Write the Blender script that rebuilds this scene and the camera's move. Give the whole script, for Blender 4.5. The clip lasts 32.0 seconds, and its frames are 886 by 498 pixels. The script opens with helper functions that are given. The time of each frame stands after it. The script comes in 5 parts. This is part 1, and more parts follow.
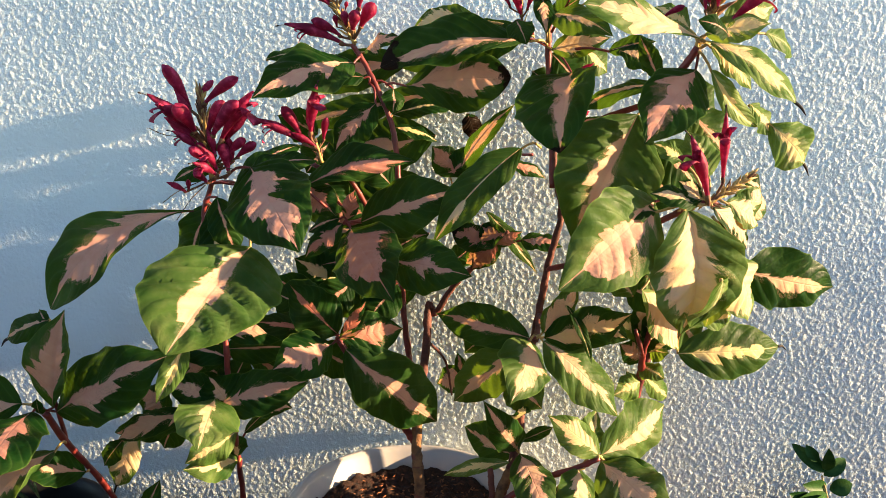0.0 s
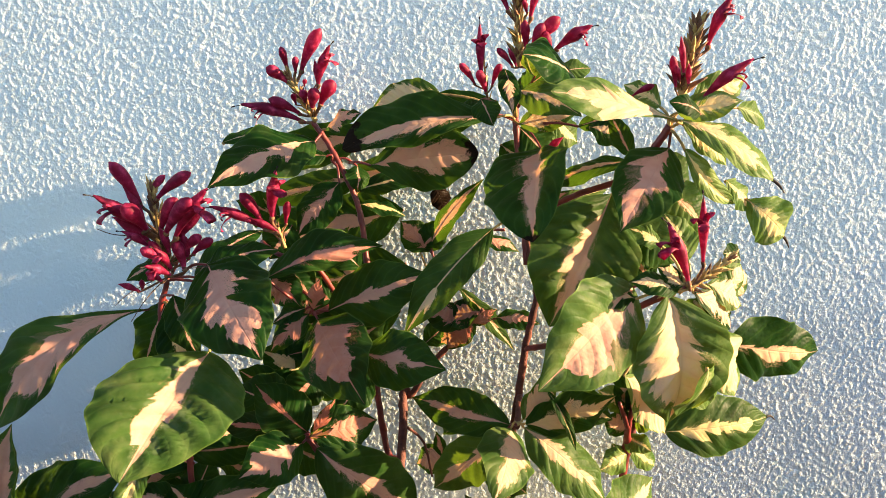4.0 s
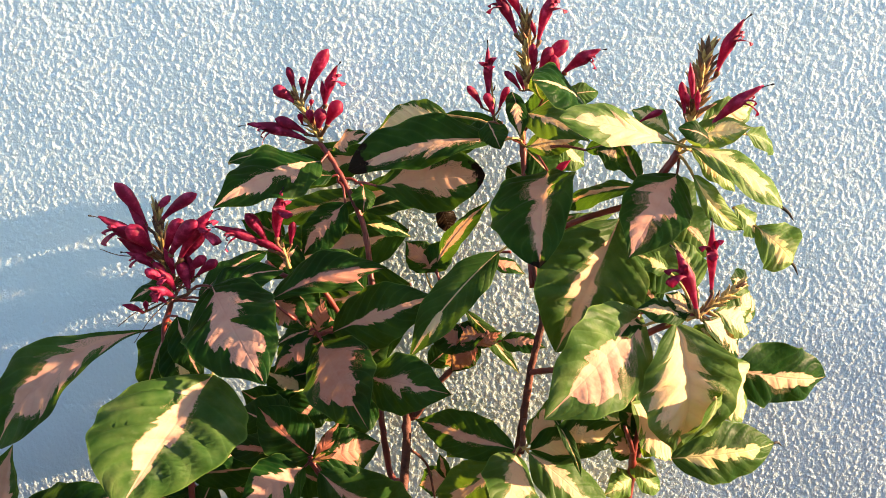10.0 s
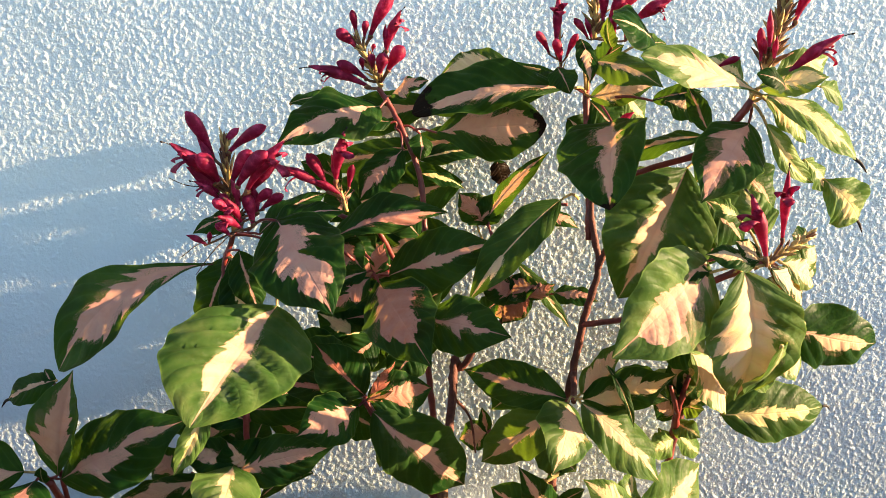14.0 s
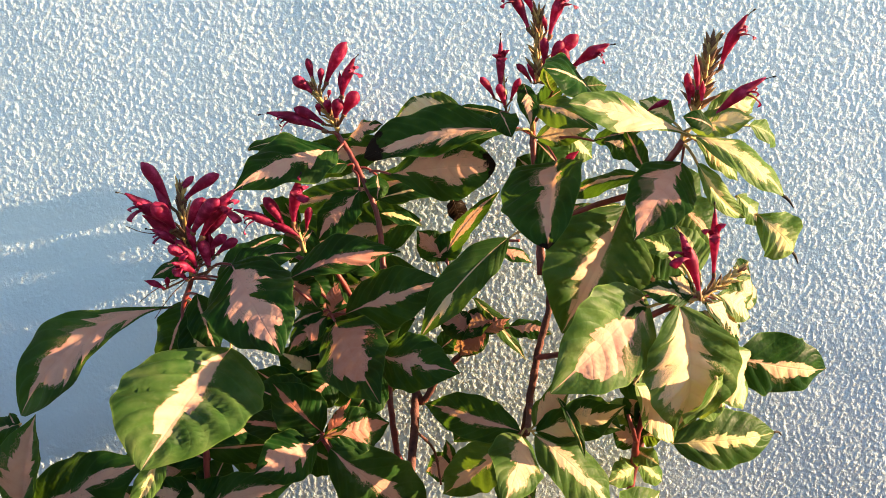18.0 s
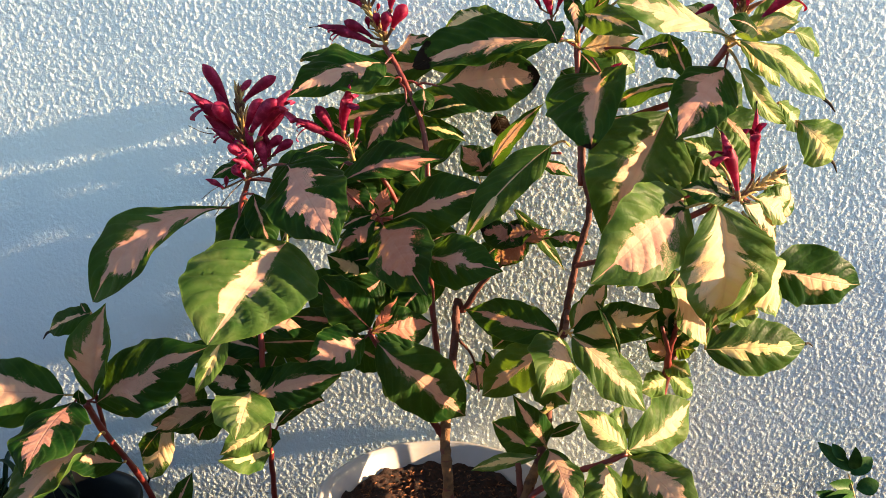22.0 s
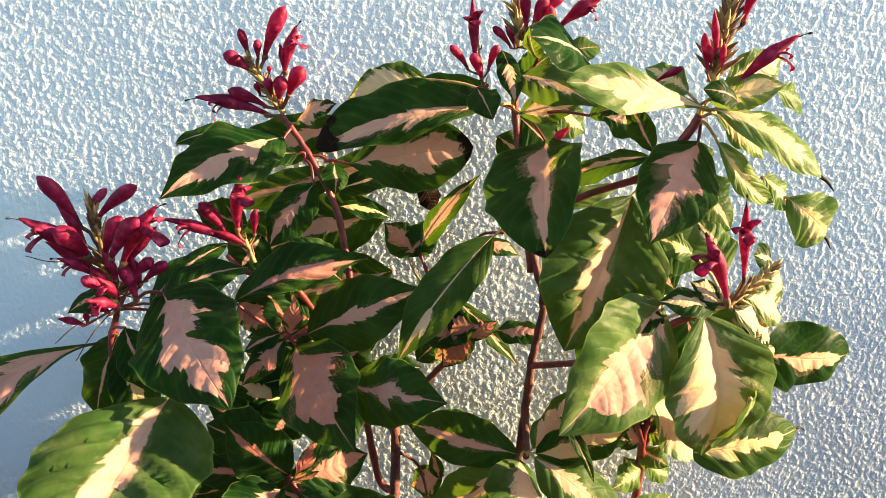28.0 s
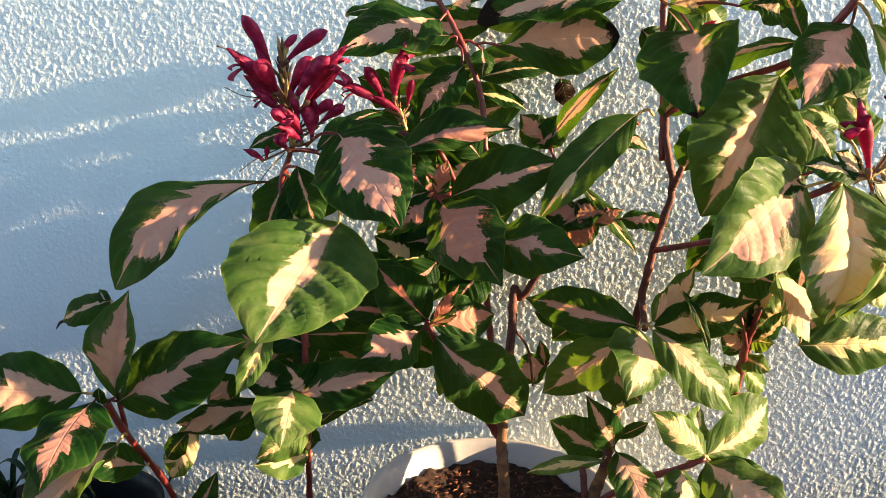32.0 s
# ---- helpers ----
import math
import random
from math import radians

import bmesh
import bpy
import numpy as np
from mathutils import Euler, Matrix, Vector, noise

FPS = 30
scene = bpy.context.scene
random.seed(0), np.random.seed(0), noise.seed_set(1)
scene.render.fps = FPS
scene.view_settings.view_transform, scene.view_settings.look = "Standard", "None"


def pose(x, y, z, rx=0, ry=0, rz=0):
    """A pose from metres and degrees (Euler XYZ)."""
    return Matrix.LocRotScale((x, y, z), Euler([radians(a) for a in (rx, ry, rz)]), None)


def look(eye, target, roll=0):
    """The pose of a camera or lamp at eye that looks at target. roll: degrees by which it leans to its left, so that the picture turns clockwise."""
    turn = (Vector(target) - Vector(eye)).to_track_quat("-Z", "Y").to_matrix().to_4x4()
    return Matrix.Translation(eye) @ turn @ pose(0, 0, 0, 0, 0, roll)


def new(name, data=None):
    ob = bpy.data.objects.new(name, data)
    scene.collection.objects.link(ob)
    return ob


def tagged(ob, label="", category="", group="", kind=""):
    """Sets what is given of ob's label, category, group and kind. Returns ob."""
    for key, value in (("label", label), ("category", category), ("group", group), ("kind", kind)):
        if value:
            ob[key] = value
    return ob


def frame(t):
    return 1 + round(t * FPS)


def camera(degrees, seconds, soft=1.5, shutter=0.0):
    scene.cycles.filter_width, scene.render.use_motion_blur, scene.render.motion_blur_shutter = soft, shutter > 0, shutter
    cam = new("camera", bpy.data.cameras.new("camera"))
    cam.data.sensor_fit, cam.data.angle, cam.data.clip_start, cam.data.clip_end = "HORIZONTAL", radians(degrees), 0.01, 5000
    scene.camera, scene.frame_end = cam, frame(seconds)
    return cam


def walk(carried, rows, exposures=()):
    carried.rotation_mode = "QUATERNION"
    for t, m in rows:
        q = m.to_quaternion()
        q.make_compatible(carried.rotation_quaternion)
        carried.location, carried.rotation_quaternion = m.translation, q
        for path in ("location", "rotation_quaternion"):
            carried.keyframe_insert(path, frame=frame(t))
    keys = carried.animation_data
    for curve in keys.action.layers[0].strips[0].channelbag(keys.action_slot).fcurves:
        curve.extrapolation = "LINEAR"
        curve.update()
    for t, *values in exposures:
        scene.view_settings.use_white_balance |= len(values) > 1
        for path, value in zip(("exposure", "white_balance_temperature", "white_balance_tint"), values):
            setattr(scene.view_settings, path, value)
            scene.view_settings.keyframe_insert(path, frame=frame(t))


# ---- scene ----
cam = camera(62.42, 32.0, soft=0.9)
PATH = [
    (0.0, look((0.0355, -1.1049, 0.8337), (0.0128, -0.1274, 0.6244), 0.01)),
    (0.5, look((0.0123, -1.0945, 0.8236), (-0.0243, -0.1168, 0.6167), 0.98)),
    (1.0, look((-0.0108, -1.0898, 0.8321), (-0.0483, -0.1119, 0.6264), 1.41)),
    (1.5, look((-0.0222, -1.0833, 0.8327), (-0.0515, -0.1052, 0.6270), 1.92)),
    (2.0, look((-0.0320, -1.0725, 0.8422), (-0.0620, -0.0909, 0.6535), 1.75)),
    (2.5, look((0.0143, -1.0556, 0.8813), (0.0012, -0.0704, 0.7104), -0.99)),
    (4.5, look((0.0438, -1.0507, 0.8997), (0.0558, -0.0691, 0.7093), -1.94)),
    (5.0, look((0.0306, -1.0838, 0.8813), (0.0326, -0.1048, 0.6775), -0.70)),
    (5.5, look((0.0148, -1.0800, 0.8660), (0.0086, -0.1002, 0.6663), 0.17)),
    (6.0, look((-0.0199, -1.0588, 0.8450), (-0.0397, -0.0822, 0.6308), 1.28)),
    (6.5, look((-0.0399, -1.0485, 0.8559), (-0.0632, -0.0696, 0.6528), 1.43)),
    (7.0, look((-0.0416, -1.0441, 0.8704), (-0.0474, -0.0617, 0.6834), 1.41)),
    (7.5, look((-0.0615, -1.0305, 0.8668), (-0.0809, -0.0480, 0.6814), 2.11)),
    (8.0, look((-0.0451, -1.0225, 0.8931), (-0.0658, -0.0392, 0.7124), 1.27)),
    (8.5, look((-0.0065, -1.0173, 0.9134), (-0.0141, -0.0315, 0.7458), -0.15)),
    (9.0, look((0.0070, -1.0181, 0.9197), (0.0130, -0.0310, 0.7597), -0.58)),
    (9.5, look((0.0194, -1.0304, 0.9159), (0.0311, -0.0442, 0.7507), -0.52)),
    (10.0, look((0.0404, -1.0435, 0.9123), (0.0463, -0.0572, 0.7477), -1.57)),
    (10.5, look((0.0415, -1.0493, 0.9079), (0.0474, -0.0637, 0.7389), -1.50)),
    (11.0, look((0.0428, -1.0587, 0.9034), (0.0503, -0.0746, 0.7256), -1.12)),
    (11.5, look((0.0409, -1.0602, 0.8967), (0.0479, -0.0767, 0.7157), -0.81)),
    (12.0, look((0.0326, -1.0634, 0.8836), (0.0259, -0.0812, 0.6959), -0.98)),
    (12.5, look((0.0148, -1.0685, 0.8706), (0.0039, -0.0873, 0.6781), -0.19)),
    (13.0, look((-0.0164, -1.0618, 0.8511), (-0.0334, -0.0808, 0.6577), 1.09)),
    (13.5, look((-0.0412, -1.0487, 0.8521), (-0.0645, -0.0665, 0.6657), 1.23)),
    (14.0, look((-0.0235, -1.0524, 0.8608), (-0.0255, -0.0683, 0.6833), 0.56)),
    (14.5, look((0.0127, -1.0614, 0.8748), (0.0238, -0.0758, 0.7056), -0.35)),
    (16.5, look((0.0150, -1.0859, 0.8865), (0.0065, -0.0962, 0.7433), -0.01)),
    (17.0, look((0.0094, -1.0803, 0.8806), (-0.0138, -0.0911, 0.7360), -0.29)),
    (17.5, look((0.0116, -1.0721, 0.8771), (-0.0132, -0.0833, 0.7299), 0.31)),
    (18.0, look((0.0329, -1.0770, 0.8828), (0.0316, -0.0876, 0.7373), -0.64)),
    (18.5, look((0.0347, -1.0926, 0.8835), (0.0316, -0.1026, 0.7427), -0.89)),
    (19.0, look((0.0285, -1.1119, 0.8724), (0.0171, -0.1220, 0.7310), -0.75)),
    (19.5, look((0.0252, -1.1250, 0.8522), (0.0074, -0.1372, 0.6970), -0.55)),
    (20.0, look((0.0217, -1.1363, 0.8476), (-0.0060, -0.1502, 0.6838), -0.57)),
    (20.5, look((0.0142, -1.1313, 0.8406), (-0.0136, -0.1467, 0.6678), -0.33)),
    (21.0, look((0.0141, -1.1297, 0.8363), (-0.0308, -0.1466, 0.6589), 0.15)),
    (21.5, look((0.0150, -1.1219, 0.8298), (-0.0300, -0.1404, 0.6437), 0.23)),
    (22.0, look((0.0163, -1.1242, 0.8248), (-0.0267, -0.1456, 0.6237), -0.09)),
    (22.5, look((0.0039, -1.1294, 0.8068), (-0.0395, -0.1531, 0.5951), -0.01)),
    (23.0, look((-0.0032, -1.1232, 0.7999), (-0.0552, -0.1493, 0.5787), 0.33)),
    (23.5, look((-0.0179, -1.0633, 0.8258), (-0.0255, -0.0873, 0.6083), 1.96)),
    (24.0, look((-0.0550, -0.9714, 0.8563), (-0.0295, 0.0011, 0.6250), 2.88)),
    (24.5, look((-0.0704, -0.9322, 0.8772), (-0.0715, 0.0405, 0.6451), 2.09)),
    (25.0, look((-0.0532, -0.9262, 0.8888), (-0.0528, 0.0473, 0.6602), 2.80)),
    (25.5, look((-0.0277, -0.9487, 0.8974), (-0.0424, 0.0291, 0.6888), 2.59)),
    (26.0, look((0.0256, -0.9607, 0.9185), (0.0093, 0.0182, 0.7149), 0.31)),
    (26.5, look((0.0559, -0.9692, 0.9232), (0.0523, 0.0112, 0.7263), -1.82)),
    (28.5, look((0.0191, -0.9252, 0.9278), (0.0632, 0.0469, 0.6976), -3.56)),
    (29.0, look((0.0144, -0.9499, 0.9311), (0.0389, 0.0280, 0.7237), -2.98)),
    (29.5, look((0.0054, -0.9788, 0.9163), (0.0237, 0.0003, 0.7140), -2.10)),
    (30.0, look((0.0014, -1.0052, 0.9095), (0.0178, -0.0254, 0.7100), -1.97)),
    (30.5, look((-0.0149, -1.0191, 0.8776), (-0.0144, -0.0422, 0.6640), -1.76)),
    (31.0, look((-0.0249, -1.0099, 0.8368), (-0.0105, -0.0377, 0.6032), -0.98)),
    (31.5, look((-0.0545, -1.0212, 0.8308), (-0.0707, -0.0465, 0.6079), -0.03)),
    (32.0, look((-0.0698, -1.0214, 0.8109), (-0.1039, -0.0499, 0.5761), 0.44)),
]
walk(cam, PATH, exposures=[(0.0, 2.25), (2.0, 2.39), (5.0, 2.39), (7.0, 2.43), (9.0, 2.43), (11.0, 2.45), (14.0, 2.43), (17.0, 2.43), (19.0, 2.29), (21.0, 2.33), (23.0, 2.27), (24.0, 2.37), (25.0, 2.54), (26.0, 2.56), (29.0, 2.43), (30.0, 2.45), (31.0, 2.42), (32.0, 2.43)])

# ---- daylight: low sun grazing the wall, clear sky ----
SUN_ELEV, SUN_GRAZE = 11.5, 3.4
world = bpy.data.worlds.new("sky")
scene.world = world
world.use_nodes = True
wn = world.node_tree.nodes
sky = wn.new("ShaderNodeTexSky")
sky.sky_type, sky.sun_disc = "NISHITA", False
sky.sun_elevation, sky.sun_rotation = radians(SUN_ELEV), radians(90 + SUN_GRAZE)
sky.air_density, sky.dust_density, sky.ozone_density = 1.0, 0.1, 2.3
wn["Background"].inputs["Strength"].default_value = 0.083
tint = wn.new("ShaderNodeMix")
tint.data_type, tint.blend_type = "RGBA", "MULTIPLY"
tint.inputs[0].default_value, tint.inputs[7].default_value = 1.0, (1.09, 1.0, 0.96, 1)
world.node_tree.links.new(sky.outputs["Color"], tint.inputs[6])
world.node_tree.links.new(tint.outputs[2], wn["Background"].inputs["Color"])
sun = new("sun", bpy.data.lights.new("sun", "SUN"))
sun.data.energy, sun.data.angle, sun.data.color = 4.75, radians(0.55), (1.0, 0.70, 0.40)
toward = Vector((math.cos(radians(SUN_GRAZE)), -math.sin(radians(SUN_GRAZE)), math.tan(radians(SUN_ELEV))))
sun.matrix_world = look(toward * 5, (0, 0, 0))
scene.view_settings.exposure = 2.2


# ---- materials ----
def material(name):
    m = bpy.data.materials.new(name)
    m.use_nodes = True
    t = m.node_tree
    return m, t, t.nodes["Principled BSDF"]


def node(t, kind, **values):
    n = t.nodes.new(kind)
    for k, v in values.items():
        n.inputs[k].default_value = v
    return n


def calc(t, op, a, b=None, c=None, clamp=False):
    n = t.nodes.new("ShaderNodeMath")
    n.operation, n.use_clamp = op, clamp
    for i, v in enumerate((a, b, c)):
        if v is None:
            continue
        if isinstance(v, (int, float)):
            n.inputs[i].default_value = v
        else:
            t.links.new(v, n.inputs[i])
    return n.outputs[0]


def blend(t, fac, a, b, mode="MIX"):
    n = t.nodes.new("ShaderNodeMix")
    n.data_type, n.blend_type = "RGBA", mode
    for i, v in ((0, fac), (6, a), (7, b)):
        if isinstance(v, (int, float)):
            n.inputs[i].default_value = v
        elif isinstance(v, tuple):
            n.inputs[i].default_value = (*v, 1)
        else:
            t.links.new(v, n.inputs[i])
    return n.outputs[2]


def ramp(t, fac, stops):
    n = t.nodes.new("ShaderNodeValToRGB")
    e = n.color_ramp.elements
    while len(e) < len(stops):
        e.new(0.5)
    for el, (p, c) in zip(e, stops):
        el.position, el.color = p, (*c, 1)
    t.links.new(fac, n.inputs[0])
    return n.outputs[0]


def grain(t, scale, detail=4.0, coords="Object"):
    tc = t.nodes.new("ShaderNodeTexCoord")
    n = node(t, "ShaderNodeTexNoise", Scale=scale, Detail=detail, Roughness=0.6)
    t.links.new(tc.outputs[coords], n.inputs["Vector"])
    return n.outputs["Fac"]


def bumped(t, bsdf, height, strength, distance):
    b = node(t, "ShaderNodeBump", Strength=strength, Distance=distance)
    t.links.new(height, b.inputs["Height"])
    t.links.new(b.outputs["Normal"], bsdf.inputs["Normal"])


def simple(name, dark, light, scale, rough, bump=0.3, distance=0.001, metal=0.0):
    m, t, bsdf = material(name)
    t.links.new(ramp(t, grain(t, scale), [(0.3, dark), (0.7, light)]), bsdf.inputs["Base Color"])
    bsdf.inputs["Roughness"].default_value, bsdf.inputs["Metallic"].default_value = rough, metal
    bumped(t, bsdf, grain(t, scale * 6), bump, distance)
    return m


def leaf_material():
    m, t, bsdf = material("variegated_leaf")
    blade = t.nodes.new("ShaderNodeAttribute")
    blade.attribute_name = "blade"
    variety = t.nodes.new("ShaderNodeAttribute")
    variety.attribute_name = "variety"
    s1, s2 = t.nodes.new("ShaderNodeSeparateXYZ"), t.nodes.new("ShaderNodeSeparateXYZ")
    t.links.new(blade.outputs["Vector"], s1.inputs[0])
    t.links.new(variety.outputs["Vector"], s2.inputs[0])
    u, v = s1.outputs[0], s1.outputs[1]
    blotch, warm, seed = s2.outputs[0], s2.outputs[1], s2.outputs[2]
    # per leaf: how much sunlit paleness is painted into its colour
    sun_pale = t.nodes.new("ShaderNodeAttribute")
    sun_pale.attribute_name = "sun_tone"
    side = calc(t, "SIGN", v)
    out = calc(t, "ABSOLUTE", v)
    along = calc(t, "SUBTRACT", u, calc(t, "MULTIPLY", out, 0.15))

    def fingers(scale, detail, shift):
        c = t.nodes.new("ShaderNodeCombineXYZ")
        t.links.new(calc(t, "MULTIPLY", along, scale), c.inputs[0])
        t.links.new(calc(t, "MULTIPLY", side, 2.3), c.inputs[1])
        t.links.new(calc(t, "MULTIPLY_ADD", seed, 17.0, shift), c.inputs[2])
        n = node(t, "ShaderNodeTexNoise", Scale=1.0, Detail=detail, Roughness=0.65)
        t.links.new(c.outputs[0], n.inputs["Vector"])
        return n.outputs["Fac"]

    def teeth(count, shift):
        """A new reach for every panel between two lateral veins, longest at its forward vein."""
        x = calc(t, "ADD", calc(t, "MULTIPLY_ADD", along, count, shift), calc(t, "MULTIPLY", fingers(count * 0.6, 1.0, shift), 1.6))
        c = t.nodes.new("ShaderNodeCombineXYZ")
        t.links.new(calc(t, "FLOOR", x), c.inputs[0])
        t.links.new(calc(t, "MULTIPLY", side, 3.7), c.inputs[1])
        t.links.new(calc(t, "MULTIPLY", seed, 9.1), c.inputs[2])
        w = t.nodes.new("ShaderNodeTexWhiteNoise")
        t.links.new(c.outputs[0], w.inputs["Vector"])
        return calc(t, "MULTIPLY", w.outputs["Value"], calc(t, "MULTIPLY_ADD", calc(t, "FRACT", x), 0.35, 0.65))

    wide = calc(t, "MULTIPLY_ADD", fingers(3.0, 1.0, 0.0), 1.7, -0.40)
    jag = calc(t, "ADD", calc(t, "MULTIPLY_ADD", teeth(7.0, 3.0), 0.62, -0.22), calc(t, "MULTIPLY_ADD", teeth(22.0, 5.0), 0.2, -0.08))
    edge = calc(t, "MULTIPLY", calc(t, "ADD", wide, jag), calc(t, "MULTIPLY", blotch, 1.08))
    edge = calc(t, "MAXIMUM", calc(t, "ADD", edge, calc(t, "MULTIPLY_ADD", fingers(60.0, 2.0, 2.0), 0.06, -0.03)), 0.03)
    inside = calc(t, "MULTIPLY_ADD", calc(t, "SUBTRACT", edge, out), 34.0, 0.5, clamp=True)
    # lateral veins run forward from the midrib; the panels between them are paler
    ribs = calc(t, "PINGPONG", calc(t, "SUBTRACT", along, calc(t, "MULTIPLY", calc(t, "MULTIPLY", out, out), 0.12)), 0.055)
    halo = calc(t, "MULTIPLY", calc(t, "MULTIPLY_ADD", ribs, 14.0, 0.35, clamp=True), calc(t, "MULTIPLY", calc(t, "MULTIPLY_ADD", calc(t, "SUBTRACT", calc(t, "ADD", edge, calc(t, "MULTIPLY_ADD", grain(t, 38, 3), 1.7, calc(t, "MULTIPLY_ADD", sun_pale.outputs["Fac"], 0.25, -0.90))), out), 7.0, 0.5, clamp=True), calc(t, "MULTIPLY_ADD", sun_pale.outputs["Fac"], 0.35, 0.4)))
    fine = grain(t, 70, 5)
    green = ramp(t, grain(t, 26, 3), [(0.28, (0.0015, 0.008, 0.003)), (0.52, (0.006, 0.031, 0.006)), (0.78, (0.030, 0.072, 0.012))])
    # the same greens as they look in sun, put into the base colour
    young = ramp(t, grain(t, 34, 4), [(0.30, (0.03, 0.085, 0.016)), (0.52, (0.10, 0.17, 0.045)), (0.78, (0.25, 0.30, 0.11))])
    green = blend(t, calc(t, "ADD", sun_pale.outputs["Fac"], calc(t, "MULTIPLY_ADD", grain(t, 18, 2), 1.0, -0.52), clamp=True), green, young)
    green = blend(t, halo, green, blend(t, sun_pale.outputs["Fac"], (0.05, 0.11, 0.045), (0.30, 0.34, 0.17)))
    rim = calc(t, "MULTIPLY_ADD", calc(t, "SUBTRACT", out, 0.955), 26.0, 0.0, clamp=True)
    green = blend(t, calc(t, "MULTIPLY", rim, 0.4), green, (0.20, 0.30, 0.06))
    hue = calc(t, "ADD", warm, calc(t, "MULTIPLY_ADD", fine, 0.5, -0.25), clamp=True)
    pale = ramp(t, hue, [(0.0, (0.48, 0.15, 0.10)), (0.35, (0.66, 0.335, 0.255)), (0.7, (0.76, 0.50, 0.31)), (1.0, (0.76, 0.63, 0.27))])
    groove = calc(t, "SUBTRACT", 1.0, calc(t, "MULTIPLY", ribs, 26.0), clamp=True)
    mid = calc(t, "MULTIPLY_ADD", out, -30.0, 1.0, clamp=True)
    lines = calc(t, "MAXIMUM", calc(t, "POWER", groove, 4.0), mid)
    pale = blend(t, calc(t, "MULTIPLY", lines, 0.22), pale, (0.62, 0.30, 0.22))
    green = blend(t, calc(t, "MULTIPLY", lines, 0.15), green, (0.12, 0.22, 0.06))
    colour = blend(t, inside, green, pale)
    colour = blend(t, calc(t, "MULTIPLY_ADD", fine, 0.5, -0.05), colour, blend(t, 1.0, colour, (0.8, 0.82, 0.78), "MULTIPLY"))
    # withered brown patches near some tips
    dead = calc(t, "MULTIPLY_ADD", calc(t, "SUBTRACT", calc(t, "ADD", u, calc(t, "MULTIPLY_ADD", grain(t, 75, 4), 0.40, -0.20)), s1.outputs[2]), 22.0, 0.0, clamp=True)
    colour = blend(t, dead, colour, (0.016, 0.009, 0.005))
    t.links.new(colour, bsdf.inputs["Base Color"])
    t.links.new(calc(t, "MULTIPLY_ADD", fine, 0.3, 0.30), bsdf.inputs["Roughness"])
    bsdf.inputs["Specular IOR Level"].default_value = 0.045
    height = calc(t, "ADD", calc(t, "SUBTRACT", 1.0, calc(t, "POWER", groove, 2.0)), calc(t, "ADD", calc(t, "MULTIPLY", mid, -1.0), calc(t, "MULTIPLY_ADD", fine, 0.5, calc(t, "MULTIPLY", grain(t, 95, 2), 2.2))))
    bumped(t, bsdf, height, 0.35, 0.0012)
    see = t.nodes.new("ShaderNodeBsdfTranslucent")
    # leaves painted as sunlit also pass a brighter yellow
    lit_through = blend(t, calc(t, "MULTIPLY", sun_pale.outputs["Fac"], 0.6), (0.085, 0.17, 0.010), (0.38, 0.50, 0.03))
    t.links.new(blend(t, dead, blend(t, inside, lit_through, blend(t, sun_pale.outputs["Fac"], (0.60, 0.30, 0.11), (0.95, 0.72, 0.30))), (0.01, 0.006, 0.004)), see.inputs["Color"])
    mix = t.nodes.new("ShaderNodeMixShader")
    mix.inputs[0].default_value = 0.30
    t.links.new(bsdf.outputs[0], mix.inputs[1])
    t.links.new(see.outputs[0], mix.inputs[2])
    t.links.new(mix.outputs[0], t.nodes["Material Output"].inputs["Surface"])
    return m


def petal_material():
    m, t, bsdf = material("crimson_petal")
    t.links.new(ramp(t, grain(t, 130, 5), [(0.28, (0.06, 0.003, 0.014)), (0.5, (0.17, 0.006, 0.036)), (0.72, (0.55, 0.055, 0.15))]), bsdf.inputs["Base Color"])
    bsdf.inputs["Roughness"].default_value = 0.55
    bsdf.inputs["Specular IOR Level"].default_value = 0.2
    bumped(t, bsdf, grain(t, 400), 0.25, 0.0005)
    see = node(t, "ShaderNodeBsdfTranslucent", Color=(0.9, 0.08, 0.26, 1))
    mix = t.nodes.new("ShaderNodeMixShader")
    mix.inputs[0].default_value = 0.25
    t.links.new(bsdf.outputs[0], mix.inputs[1])
    t.links.new(see.outputs[0], mix.inputs[2])
    t.links.new(mix.outputs[0], t.nodes["Material Output"].inputs["Surface"])
    return m


def stucco_material():
    m, t, bsdf = material("painted_stucco")
    t.links.new(ramp(t, grain(t, 4, 6), [(0.3, (0.665, 0.77, 0.80)), (0.7, (0.73, 0.835, 0.87))]), bsdf.inputs["Base Color"])
    t.links.new(calc(t, "MULTIPLY_ADD", grain(t, 30), 0.2, 0.27), bsdf.inputs["Roughness"])
    bumped(t, bsdf, grain(t, 380, 3), 0.7, 0.0014)
    return m


LEAF, PETAL, STUCCO = leaf_material(), petal_material(), stucco_material()
BARK = simple("brown_bark", (0.045, 0.010, 0.007), (0.17, 0.045, 0.027), 45, 0.75, 0.6, 0.002)
# bark again, lighter and more orange: sun on the lower trunks, painted in
LIT_BARK = simple("sunlit_tan_bark", (0.055, 0.023, 0.009), (0.28, 0.13, 0.048), 60, 0.8, 0.7, 0.002)
REDSTEM = simple("red_stem", (0.065, 0.006, 0.007), (0.22, 0.028, 0.022), 40, 0.45, 0.3, 0.001)
GREENSTEM = simple("green_spike", (0.16, 0.09, 0.022), (0.60, 0.40, 0.12), 90, 0.6, 0.3, 0.001)
DRY = simple("dried_bract", (0.06, 0.022, 0.014), (0.25, 0.12, 0.05), 80, 0.8, 0.4, 0.001)
